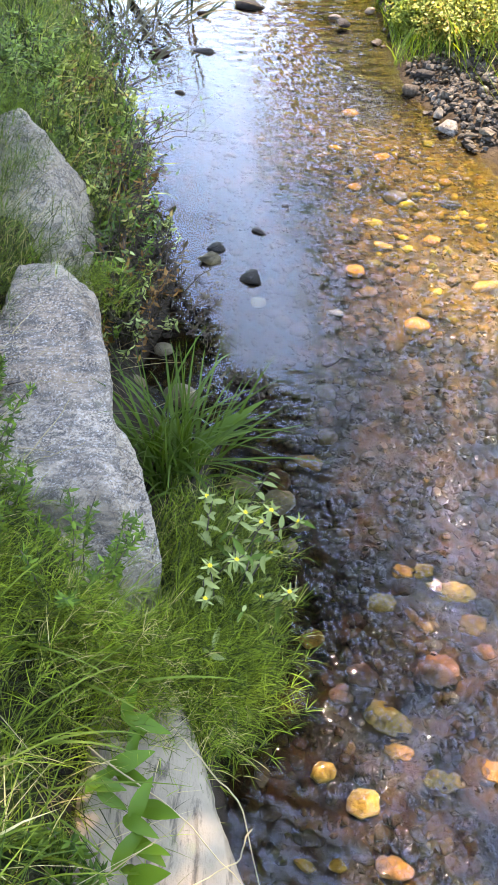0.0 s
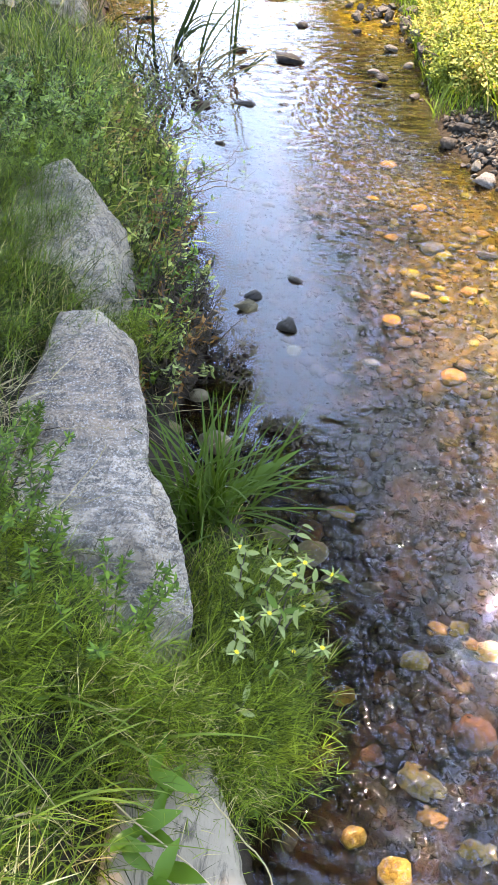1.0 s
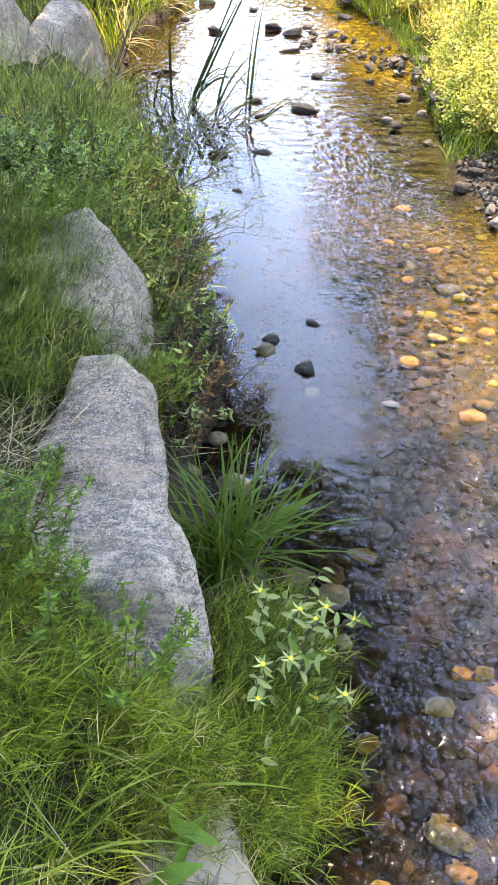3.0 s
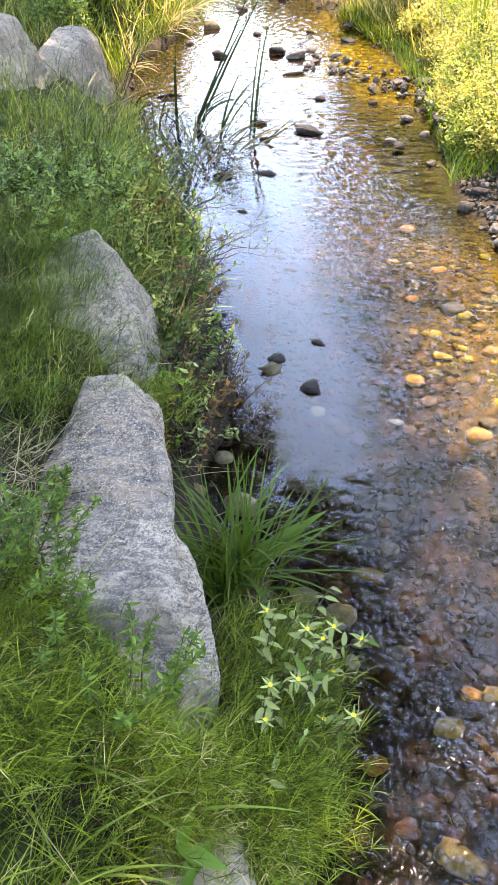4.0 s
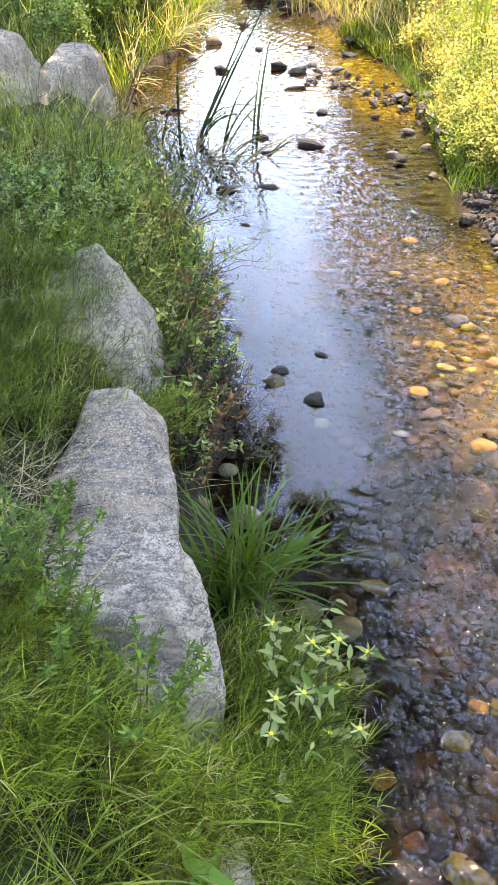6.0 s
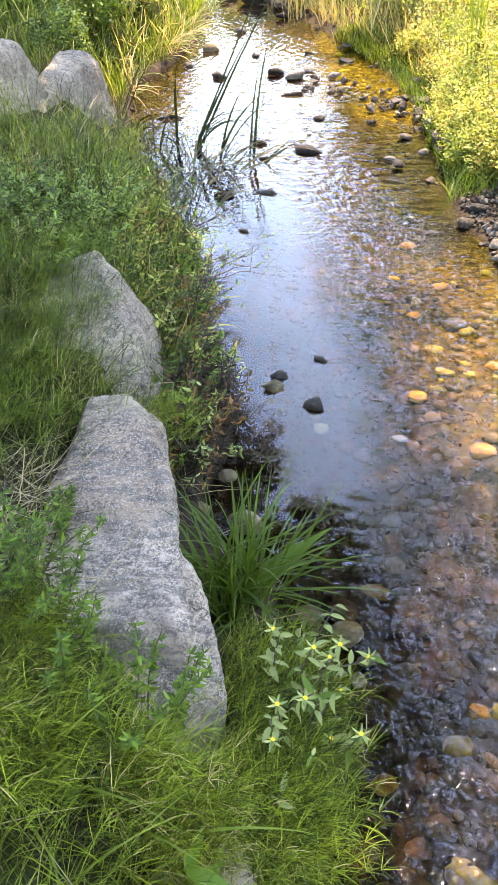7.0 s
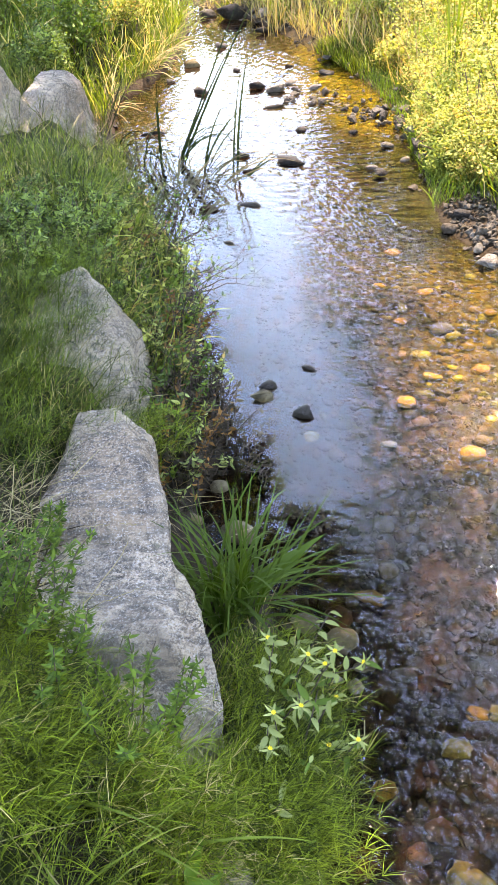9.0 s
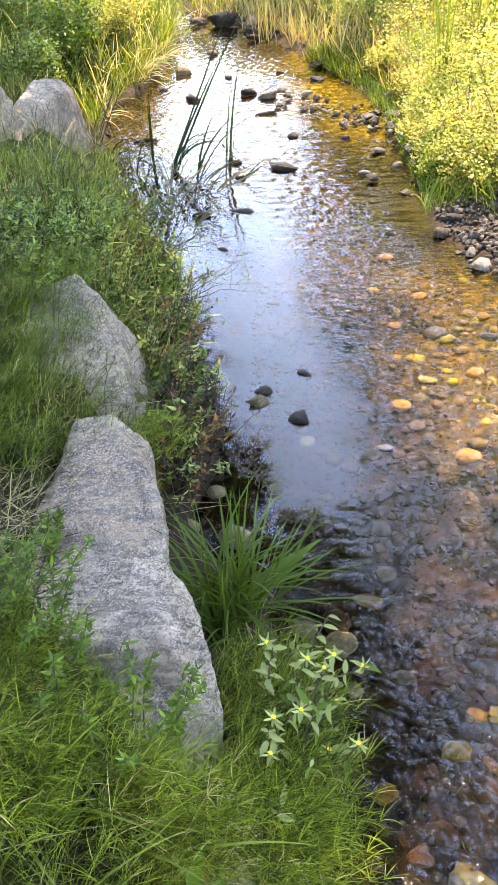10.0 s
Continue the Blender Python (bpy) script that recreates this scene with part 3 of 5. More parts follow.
# ---- stones ----
def stone_mesh(name, seed, mat, div=2, flat=0.62, angular=0.0):
    """A stone, one unit across: water-worn, or (angular) the hull of a few corners with its edges worn off."""
    bm = bmesh.new()
    off = Vector((seed * 3.7, seed * 1.9, seed * 2.3))
    ax = 0.75 + 0.25 * math.sin(seed * 2.1)
    if angular:
        pick = random.Random(int(seed * 1000))
        for k in range(7 + 2 * div):
            v = Vector((pick.gauss(0, 1), pick.gauss(0, 1), pick.gauss(0, 1))).normalized() * 0.5 * pick.uniform(0.8, 1.2)
            bm.verts.new(v)
        hull = bmesh.ops.convex_hull(bm, input=bm.verts[:])
        bmesh.ops.delete(bm, geom=list({g for g in hull["geom_interior"] + hull["geom_unused"] if isinstance(g, bmesh.types.BMVert)}), context="VERTS")
        if div > 1:
            bmesh.ops.bevel(bm, geom=bm.edges[:], offset=0.06, segments=2 if div > 2 else 1, affect="EDGES", clamp_overlap=True)
    else:
        bmesh.ops.create_icosphere(bm, subdivisions=div, radius=0.5)
    for v in bm.verts:
        d = 1 + (0.22 * noise.noise(v.co * 2.2 + off) + 0.10 * noise.noise(v.co * 5 + off)) * (0.5 if angular else 1)
        v.co = Vector((v.co.x * d, v.co.y * d * ax, v.co.z * d * flat))
    bm.normal_update()
    for f in bm.faces:
        f.smooth = div > 1 or not angular
    me = bpy.data.meshes.new(name)
    bm.to_mesh(me)
    bm.free()
    me.materials.append(mat)
    return me


KEY = {"d": ("dark_stone", "dark wet stone standing out of the stream"), "t": ("tan_stone", "rounded tan stone in the shallow stream"),
       "r": ("rust_stone", "red-brown stone lying in the stream"), "g": ("grey_stone", "grey rounded stone in the stream"),
       "p": ("pale_stone", "pale grey stone in the shallow water"), "o": ("orange_stone", "rusty orange stone under clear water"),
       "y": ("yellow_stone", "yellow algae-covered stone under clear water"), "a": ("bed_stone", "amber-brown stone under clear water"),
       "k": ("dark_stone", "dark round stone just below the surface"), "b": ("bar_stone", "brown stone on the muddy bank")}


def rocks(name, rows, group, sunk=0.3, flat=0.6, angular=0.0, on_bed=False, deep=1.0):
    """Single stones: x, y, z of the waterline, width, kind."""
    for i, (x, y, z, w, k) in enumerate(rows):
        me = stone_mesh(name, i * 1.37 + len(rows), M[KEY[k][0]], 3, flat, angular)
        ob = tagged(new(name, me), KEY[k][1], "stone", group)
        h = w * flat
        if on_bed:
            z = min(float(land(x, y)) + h * 0.42, -0.015 - h * 0.45)
        else:
            z = z + h * (0.5 - sunk)
        ob.matrix_world = pose(x, y, z, 0, 0, (i * 77) % 50 - 25) @ Matrix.Diagonal((w * 1.05, w * deep, w, 1))


rocks("rock", [(-0.14, 3.20, 0, 0.105, "d"), (-0.17, 3.10, 0, 0.115, "t"), (0.06, 3.33, 0, 0.075, "d"), (0.04, 2.96, 0, 0.118, "d"),
               (-0.08, 4.08, -0.01, 0.08, "d"), (-0.58, 5.44, 0, 0.136, "r"),
               (-0.40, 4.85, 0, 0.07, "g"), (-0.50, 4.47, -0.005, 0.075, "g"), (-0.39, 6.49, 0, 0.15, "d"),
               (-0.32, 6.16, 0, 0.08, "d"), (0.63, 6.05, 0, 0.10, "g"), (0.66, 5.88, 0.02, 0.135, "d")], "rocks standing out of the stream", 0.38, 0.46, 0.45)
rocks("rock", [(0.01, 6.30, 0, 0.33, "d"), (-1.17, 7.21, 0, 0.25, "d"), (-0.26, 5.48, 0, 0.195, "d"), (-0.10, 7.79, 0, 0.22, "d")],
      "long flat rocks in the stream", 0.42, 0.24, 0.35, deep=0.5)
rocks("rock", [(-0.87, 8.46, 0, 0.171, "d"), (-1.69, 8.83, 0, 0.142, "d"), (-1.21, 8.98, 0, 0.108, "g"), (-1.03, 9.57, 0, 0.22, "t"),
               (-0.53, 9.25, 0, 0.11, "d"), (-0.30, 8.49, 0, 0.19, "d"), (-0.13, 8.37, 0, 0.26, "p"), (0.05, 8.58, 0, 0.15, "g"),
               (0.30, 8.30, 0, 0.17, "p"), (0.44, 8.89, 0, 0.17, "d"), (0.05, 9.29, 0, 0.10, "d"), (0.97, 8.36, 0, 0.09, "d"), (1.02, 7.47, 0, 0.17, "g"),
               (0.12, 7.07, 0, 0.11, "d"), (0.55, 6.91, 0, 0.11, "d"), (0.79, 6.51, 0, 0.12, "g")], "rocks of the upper stream", 0.38, 0.55, 0.45)
rocks("rock", [(-0.70, 12.1, 0, 0.42, "d"), (0.1, 11.6, 0.02, 0.25, "g"), (0.3, 11.5, 0.03, 0.2, "d"), (0.2, 12.0, 0.05, 0.24, "b"), (-0.05, 11.5, 0, 0.16, "d"), (-1.05, 12.30, 0, 0.26, "d"), (-0.25, 11.9, 0, 0.3, "p"), (-0.1, 12.4, 0.05, 0.36, "g"), (0.05, 11.2, 0, 0.2, "d"), (-0.28, 11.0, 0, 0.18, "d"), (-0.75, 10.4, 0, 0.15, "g")],
      "rocks at the bend of the stream", 0.3, 0.65, 0.4)
rocks("rock", [(1.00, 4.83, 0, 0.15, "d"), (1.17, 5.15, 0, 0.14, "d"), (1.16, 4.34, 0, 0.15, "p"), (1.00, 5.75, 0, 0.08, "d"), (1.10, 4.98, 0.03, 0.13, "d"),
               (1.13, 5.48, 0, 0.07, "d"), (0.89, 6.17, 0, 0.08, "g"), (1.04, 6.17, 0, 0.12, "g")], "rocks by the gravel bank", 0.25, 0.66, 0.45)
rocks("rock", [(-0.43, 2.26, 0, 0.095, "t"), (-0.33, 2.46, 0, 0.075, "t"), (-0.24, 2.18, 0, 0.135, "t"), (-0.51, 2.55, 0.03, 0.07, "b"),
               (-0.64, 4.22, 0.02, 0.11, "d"), (-0.70, 4.40, 0.03, 0.09, "b")], "stones in the muddy hollow of the bank", 0.3, 0.75)
BED_STONES = [
    [(0.62, 4.63, 0, 0.10, "o"), (0.74, 2.66, 0, 0.12, "o"), (0.66, 3.26, 0, 0.085, "y"), (0.51, 3.06, 0, 0.085, "o"), (0.242, 1.942, 0, 0.105, "o"),
     (0.117, 1.831, 0, 0.105, "r"), (0.099, 1.574, 0, 0.055, "p"), (0.157, 1.558, 0, 0.05, "t"), (0.14, 1.49, 0, 0.09, "a"), (0.123, 1.738, 0, 0.115, "t"),
     (0.321, 1.612, 0, 0.085, "k"), (0.214, 1.211, 0, 0.075, "o"), (0.449, 1.333, 0, 0.088, "y"), (0.529, 1.447, 0, 0.065, "o"), (0.595, 1.447, 0, 0.065, "y")],
    [(0.36, 1.097, 0, 0.095, "r"), (0.29, 1.03, 0, 0.075, "r"), (0.426, 0.96, 0, 0.125, "y"), (0.13, 1.34, 0, 0.065, "a"), (0.06, 1.19, 0, 0.07, "r"),
     (0.06, 2.89, 0, 0.07, "t"), (0.40, 2.78, 0, 0.08, "g"), (0.57, 3.79, 0, 0.07, "o"), (0.554, 0.773, 0, 0.10, "y"), (0.329, 0.719, 0, 0.085, "y"),
     (0.445, 0.859, 0, 0.080, "o"), (0.226, 0.804, 0, 0.07, "y"), (0.689, 1.35, 0, 0.105, "y"), (0.624, 1.384, 0, 0.065, "o"), (0.716, 1.243, 0, 0.085, "o")],
    [(0.161, 0.557, 0, 0.055, "y"), (0.25, 0.56, 0, 0.045, "y"), (0.389, 0.557, 0, 0.095, "o"), (0.592, 1.097, 0, 0.125, "r"), (0.737, 1.152, 0, 0.07, "r"), (0.077, 0.679, 0, 0.06, "a"),
     (-0.002, 1.791, 0, 0.10, "t"), (0.198, 1.643, 0, 0.08, "t"), (0.322, 2.061, 0, 0.08, "a"), (0.357, 2.484, 0, 0.08, "a"), (0.70, 0.797, 0, 0.07, "o"),
     (1.08, 2.93, 0, 0.125, "y"), (0.77, 3.69, 0, 0.12, "d"), (1.04, 3.62, 0, 0.11, "d"), (0.9, 3.3, 0, 0.08, "o"), (0.5, 4.2, 0, 0.07, "o"), (0.75, 4.1, 0, 0.09, "o")]]
for rows in BED_STONES:
    rocks("stone", rows, "large stones on the stream bed", on_bed=True)
big = np.array([q[:2] for rows in BED_STONES for q in rows])


def clear_of_big(x, y, gap=0.065):
    """Keeps the gravel off the large stones."""
    return np.min((x[:, None] - big[None, :, 0]) ** 2 + (y[:, None] - big[None, :, 1]) ** 2, axis=1) > gap ** 2


# the bed's cobbles: the nearest as single stones, the rest joined
variants = [stone_mesh("stone", 40 + k * 1.9, M["bed_stone"], 2, 0.55 + 0.04 * (k % 4)) for k in range(10)]


def scatter(n, x0, x1, y0, y1, keep):
    p = np.stack([rng.uniform(x0, x1, n), rng.uniform(y0, y1, n)], 1)
    return p[keep(p[:, 0], p[:, 1])]


def in_water(x, y, edge=0.02):
    return (x > np.interp(y, ly, lx) + edge) & (x < np.interp(y, ry_, rx_) - edge)


near = scatter(560, -0.1, 1.0, 0.3, 2.3, lambda x, y: in_water(x, y) & clear_of_big(x, y))[:290]
for i, (x, y) in enumerate(near):
    w = float(rng.uniform(0.025, 0.062))
    ob = under(new("stone", variants[i % 10]), ground)
    z = min(float(land(x, y)) + w * 0.02, -0.02 - w * 0.3)
    ob.matrix_world = pose(x, y, z, rng.uniform(-12, 12), rng.uniform(-12, 12), rng.uniform(0, 360)) @ Matrix.Diagonal((w, w, w, 1))


def joined_stones(name, pts, size, mat, lift, label, div=1, cap=None, parent=None, flat=0.6):
    """Many stones in one mesh."""
    protos = []
    for k in range(8):
        me = stone_mesh("proto", 80 + k * 2.3, mat, div, flat * (0.8 + 0.06 * k), 0.35 if div == 2 and cap is None else 0.0)
        v = np.array([q.co[:] for q in me.vertices])
        by = {}
        for q in me.polygons:
            by.setdefault(len(q.vertices), []).append(q.vertices[:])
        protos.append((v, [np.array(q) for q in by.values()]))
        bpy.data.meshes.remove(me)
    pieces = []
    zz = land(pts[:, 0], pts[:, 1])
    for i, (x, y) in enumerate(pts):
        v, f = protos[i % 8]
        a = rng.uniform(0, 6.28)
        w = size[i]
        r = np.array([[np.cos(a), -np.sin(a), 0], [np.sin(a), np.cos(a), 0], [0, 0, 1]])
        z = zz[i] + w * lift
        if cap is not None:
            z = min(z, cap - w * flat * 0.4)
        pieces.append((v @ r.T * w + [x, y, z], f))
    v, f = joined(pieces)
    ob = tagged(new(name, mesh_from(name, v, f, mat, cap is not None)), label, "stones", kind="stuff")
    return ob


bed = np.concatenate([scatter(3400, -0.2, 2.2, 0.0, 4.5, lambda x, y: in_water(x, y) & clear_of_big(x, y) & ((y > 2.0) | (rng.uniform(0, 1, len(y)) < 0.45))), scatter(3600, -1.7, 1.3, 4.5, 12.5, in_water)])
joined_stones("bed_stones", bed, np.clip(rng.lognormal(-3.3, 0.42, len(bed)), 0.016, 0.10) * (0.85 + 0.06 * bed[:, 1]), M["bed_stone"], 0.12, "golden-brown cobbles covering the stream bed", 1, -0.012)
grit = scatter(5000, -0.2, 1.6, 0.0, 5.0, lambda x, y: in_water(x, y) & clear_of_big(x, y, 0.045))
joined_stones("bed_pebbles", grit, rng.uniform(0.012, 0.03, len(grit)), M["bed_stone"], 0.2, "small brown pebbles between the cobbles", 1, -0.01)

# gravel bars: across the stream, and along the far bank
t = rng.uniform(0, 1, 190)
bar = np.stack([-0.12 + t * 1.17 + rng.normal(0, 0.05, 190), 8.15 - t * 1.3 + rng.normal(0, 0.16, 190) + 0.25 * np.sin(t * 3)], 1)
joined_stones("gravel_bar", bar, rng.lognormal(-2.9, 0.4, 190), M["bar_stone"], 0.62, "grey river pebbles in a low bar across the stream", 2, None, None, 0.62)
pile = np.stack([rng.uniform(1.02, 1.9, 1200), rng.uniform(4.1, 5.3, 1200)], 1)
pile = pile[pile[:, 0] > np.interp(pile[:, 1], ry_, rx_) - 0.03]
joined_stones("gravel_bank", pile, rng.lognormal(-3.2, 0.38, len(pile)), M["bar_stone"], 0.3, "grey pebbles heaped at the foot of the far bank", 2)
edge_y = rng.uniform(5.5, 12.5, 180)
edge = np.stack([np.interp(edge_y, ry_, rx_) + rng.normal(0.06, 0.12, 180), edge_y], 1)
joined_stones("shore_pebbles", edge, rng.lognormal(-2.95, 0.45, 180), M["bar_stone"], 0.35, "grey and pale pebbles along the far shore", 2)
shore_y = rng.uniform(0.3, 9.0, 260)
shore = np.stack([np.interp(shore_y, ly, lx) + rng.normal(0.03, 0.05, 260), shore_y], 1)
joined_stones("bank_pebbles", shore, rng.uniform(0.02, 0.06, 260), M["dark_stone"], 0.2, "small dark pebbles along the near waterline", 2)


# ---- plants of the near bank ----
def on_left(n, x0, x1, y0, y1, lo=0.0, hi=9.0):
    """Random places on the near bank, by their distance from the waterline."""
    p = np.stack([rng.uniform(x0, x1, n), rng.uniform(y0, y1, n)], 1)
    d = np.interp(p[:, 1], ly, lx) - p[:, 0]
    p = p[(d > lo) & (d < hi)]
    return np.column_stack([p, land(p[:, 0], p[:, 1])])


# plan of the boulders, kept free of grass
BLOCKS = [((-0.68, 1.02), (-0.17, 0.96), (-0.44, 2.28), (-0.88, 2.30)), ((-0.95, 2.46), (-0.44, 2.40), (-0.72, 3.2), (-1.0, 3.3)), ((-0.19, -0.2), (0.26, -0.25), (0.0, 0.90), (-0.27, 0.90))]


def off_blocks(p, shrink=0.9):
    keep = np.ones(len(p), bool)
    for q in BLOCKS:
        c = np.array(q)
        m = c.mean(0)
        c = m + (c - m) * shrink
        ins = np.ones(len(p), bool)
        for a, b in zip(c, np.roll(c, -1, 0)):
            ins &= (b[0] - a[0]) * (p[:, 1] - a[1]) - (b[1] - a[1]) * (p[:, 0] - a[0]) > 0
        keep &= ~ins
    return p[keep]


def patchy(p, f=3.0, k=1.0, cut=-0.25):
    """Leaves gaps: keeps only what stands in tufts."""
    return p[wobble(p[:, 0], p[:, 1], f, k) + 0.5 * wobble(p[:, 0], p[:, 1], f * 3.1, k + 2) > cut]


def grass(name, p, length, width, mat, label, lean=(5, 50), droop=(0.3, 1.6), seg=4, head=None, category="grass"):
    n = len(p)
    hd = rng.uniform(0, 2 * np.pi, n) if head is None else rng.normal(head, 1.0, n)
    v, f = ribbons(p, hd, rng.uniform(*lean, n), rng.uniform(*length, n), rng.uniform(*width, n), rng.uniform(*droop, n), seg, rng.normal(0, 0.5, n))
    return tagged(new(name, mesh_from(name, v, f, mat)), label, category, kind="stuff")


def horsetail(name, p, mat, label, height=(0.18, 0.36), branch=(0.09, 0.24), whorls=7, arms=6, head=None):
    """Feathery shoots: a thin bending stem with whorls of hair-thin arms."""
    n = len(p)
    hd = rng.uniform(0, 2 * np.pi, n) if head is None else rng.normal(head, 0.9, n)
    ln = np.radians(rng.uniform(5, 45, n))
    hh = rng.uniform(*height, n)
    s = np.linspace(0.25, 1.0, whorls)
    ang = ln[:, None] + 0.7 * s[None, :] ** 1.5
    x = p[:, 0:1] + np.cos(hd)[:, None] * np.sin(ang) * hh[:, None] * s
    y = p[:, 1:2] + np.sin(hd)[:, None] * np.sin(ang) * hh[:, None] * s
    z = p[:, 2:3] + np.cos(ang * 0.8) * hh[:, None] * s
    c = np.repeat(np.stack([x, y, z], -1).reshape(-1, 3), arms, 0)
    m = len(c)
    taper = np.repeat(np.tile(1.15 - 0.75 * s, n), arms)
    v1, f1 = ribbons(c, rng.uniform(0, 2 * np.pi, m) if head is None else rng.normal(head, 1.15, m), rng.uniform(15, 60, m), rng.uniform(*branch, m) * taper, np.full(m, 0.0017), rng.uniform(0.4, 2.0, m), 3)
    v2, f2 = ribbons(p, hd, np.degrees(ln), hh, np.full(n, 0.0055), np.full(n, 0.7), 4)
    v, f = joined([(v1, f1), (v2, f2)])
    return tagged(new(name, mesh_from(name, v, f, mat)), label, "horsetail", kind="stuff")


horsetail("horsetail_grass", patchy(off_blocks(on_left(900, -0.95, 0.02, 0.84, 1.25, 0.02)), 4.0, 1.0), M["fine_grass"], "feathery bright green horsetail in front of the boulder", (0.12, 0.26), head=-0.6)
horsetail("horsetail_grass", off_blocks(on_left(260, -0.28, 0.05, 0.95, 1.5, 0.0, 0.3)), M["fine_grass"], "fresh green horsetail between boulder and water", (0.12, 0.26), head=0.2)
horsetail("horsetail_grass", off_blocks(on_left(560, -1.7, -0.72, 2.1, 3.4, 0.3), 0.8), M["shaded_blade"], "feathery green horsetail hanging over the second boulder", head=-0.3)
gap = np.column_stack([rng.uniform(-0.95, -0.46, 70), rng.uniform(2.34, 2.46, 70), rng.uniform(0.26, 0.36, 70)])
horsetail("horsetail_grass", gap, M["fine_grass"], "tufts of green horsetail in the gap between the boulders", (0.12, 0.24), (0.06, 0.14), head=-1.0)
meadow = on_left(1700, -2.8, -0.9, 3.9, 7.0, 0.15)
meadow = meadow[~((meadow[:, 0] < -1.45) & (meadow[:, 0] > -2.45) & (meadow[:, 1] > 5.2) & (meadow[:, 1] < 6.8))]
horsetail("horsetail_grass", meadow, M["fine_grass"], "soft green horsetail covering the upper bank", (0.2, 0.4), (0.08, 0.16), 6, 5)
low = off_blocks(on_left(9500, -1.1, 0.0, 0.2, 1.3, 0.03))
grass("bank_grass", patchy(low, 5.0, 3.0, -0.1), (0.12, 0.30), (0.0012, 0.0028), M["fine_grass"], "dense fine green grass on the bank", (10, 55), (0.5, 2.0), 5, head=-0.5)
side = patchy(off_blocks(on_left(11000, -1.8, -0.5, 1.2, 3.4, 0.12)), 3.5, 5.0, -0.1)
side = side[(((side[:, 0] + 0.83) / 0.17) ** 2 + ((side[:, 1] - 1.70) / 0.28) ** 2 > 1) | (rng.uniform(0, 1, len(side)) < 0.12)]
grass("bank_grass", side, (0.10, 0.28), (0.0016, 0.0034), M["shaded_blade"], "green and straw-coloured grass beside the boulders")
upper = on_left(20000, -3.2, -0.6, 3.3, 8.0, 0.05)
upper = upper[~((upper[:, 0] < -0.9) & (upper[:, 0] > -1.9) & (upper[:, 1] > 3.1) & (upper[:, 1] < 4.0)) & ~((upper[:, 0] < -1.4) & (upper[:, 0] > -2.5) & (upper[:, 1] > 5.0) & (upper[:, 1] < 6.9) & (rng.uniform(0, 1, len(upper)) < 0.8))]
grass("bank_grass", patchy(upper, 3.0, 7.0, -0.15), (0.12, 0.34), (0.003, 0.006), M["shaded_blade"], "thick green grass on the bank slope", seg=3)
grass("bank_grass", patchy(on_left(2400, -1.3, -0.45, 3.2, 5.4, 0.05, 0.5), 4.0, 2.0, -0.1), (0.12, 0.32), (0.003, 0.007), M["yellow_leaf"], "lime-green grass blades sloping to the water", (10, 70), (0.3, 1.6), head=-0.2)
grass("bank_grass", on_left(12000, -5.0, -1.2, 7.5, 13.5, 0.05), (0.2, 0.6), (0.006, 0.014), M["blade"], "tall grass on the far part of the near bank", seg=3)
grass("bank_grass", on_left(3000, -1.3, -0.42, -0.4, 0.5, 0.03), (0.12, 0.35), (0.003, 0.007), M["blade"], "coarse grass at the foot of the camera's bank")
wide = np.stack([rng.uniform(-9, 9, 16000), rng.uniform(-5, 16, 16000)], 1)
wide = wide[(wide[:, 0] < np.interp(wide[:, 1], ly, lx) - 0.9) | (wide[:, 0] > np.interp(wide[:, 1], ry_, rx_) + 1.2)]
wide = wide[(wide[:, 1] < 0.2) | (np.abs(wide[:, 0]) > 2.6)]
grass("outer_grass", np.column_stack([wide, land(wide[:, 0], wide[:, 1])]), (0.2, 0.55), (0.012, 0.025), M["blade"], "rough grass on the land behind both banks", seg=3)
grass("dry_straw", off_blocks(on_left(1000, -1.2, -0.02, 0.2, 2.4, 0.05)), (0.10, 0.36), (0.0014, 0.0034), M["straw"], "dry straw-coloured stalks lying in the grass", (45, 88), (0.0, 0.5), category="straw")
grass("dry_straw", on_left(230, -1.05, -0.70, 1.42, 1.95, 0.1), (0.10, 0.30), (0.0016, 0.0034), M["straw"], "dry straw lying in a bare patch beside the boulder", (40, 92), (0.0, 0.6), category="straw")
grass("dry_straw", on_left(800, -2.4, -0.6, 2.4, 7.0, 0.1), (0.15, 0.4), (0.003, 0.005), M["straw"], "dry straw-coloured stalks on the bank slope", (25, 80), (0.0, 0.8), category="straw")
grass("withered_stalks", on_left(420, -0.62, -0.30, 2.35, 3.1, 0.03, 0.3), (0.08, 0.24), (0.003, 0.006), M["brown_leaf"], "withered brown stalks hanging over the undercut bank", (20, 100), (0.2, 1.5), category="dead grass", head=0.0)


grass("withered_stalks", on_left(260, -0.60, -0.30, 1.75, 2.5, 0.02, 0.3), (0.06, 0.18), (0.002, 0.004), M["brown_leaf"], "dead grass blades on the mud below the boulder", (30, 95), (0.2, 1.4), category="dead grass")
grass("withered_stalks", on_left(300, -0.98, -0.76, 1.45, 1.95, 0.1), (0.06, 0.2), (0.003, 0.006), M["brown_leaf"], "brown withered grass in a gap beside the boulder", (50, 95), (0.0, 0.6), category="dead grass")
grass("withered_stalks", on_left(260, -0.95, -0.72, 2.2, 2.5, 0.1), (0.06, 0.2), (0.003, 0.006), M["brown_leaf"], "brown withered grass between the boulders", (40, 95), (0.0, 0.8), category="dead grass")


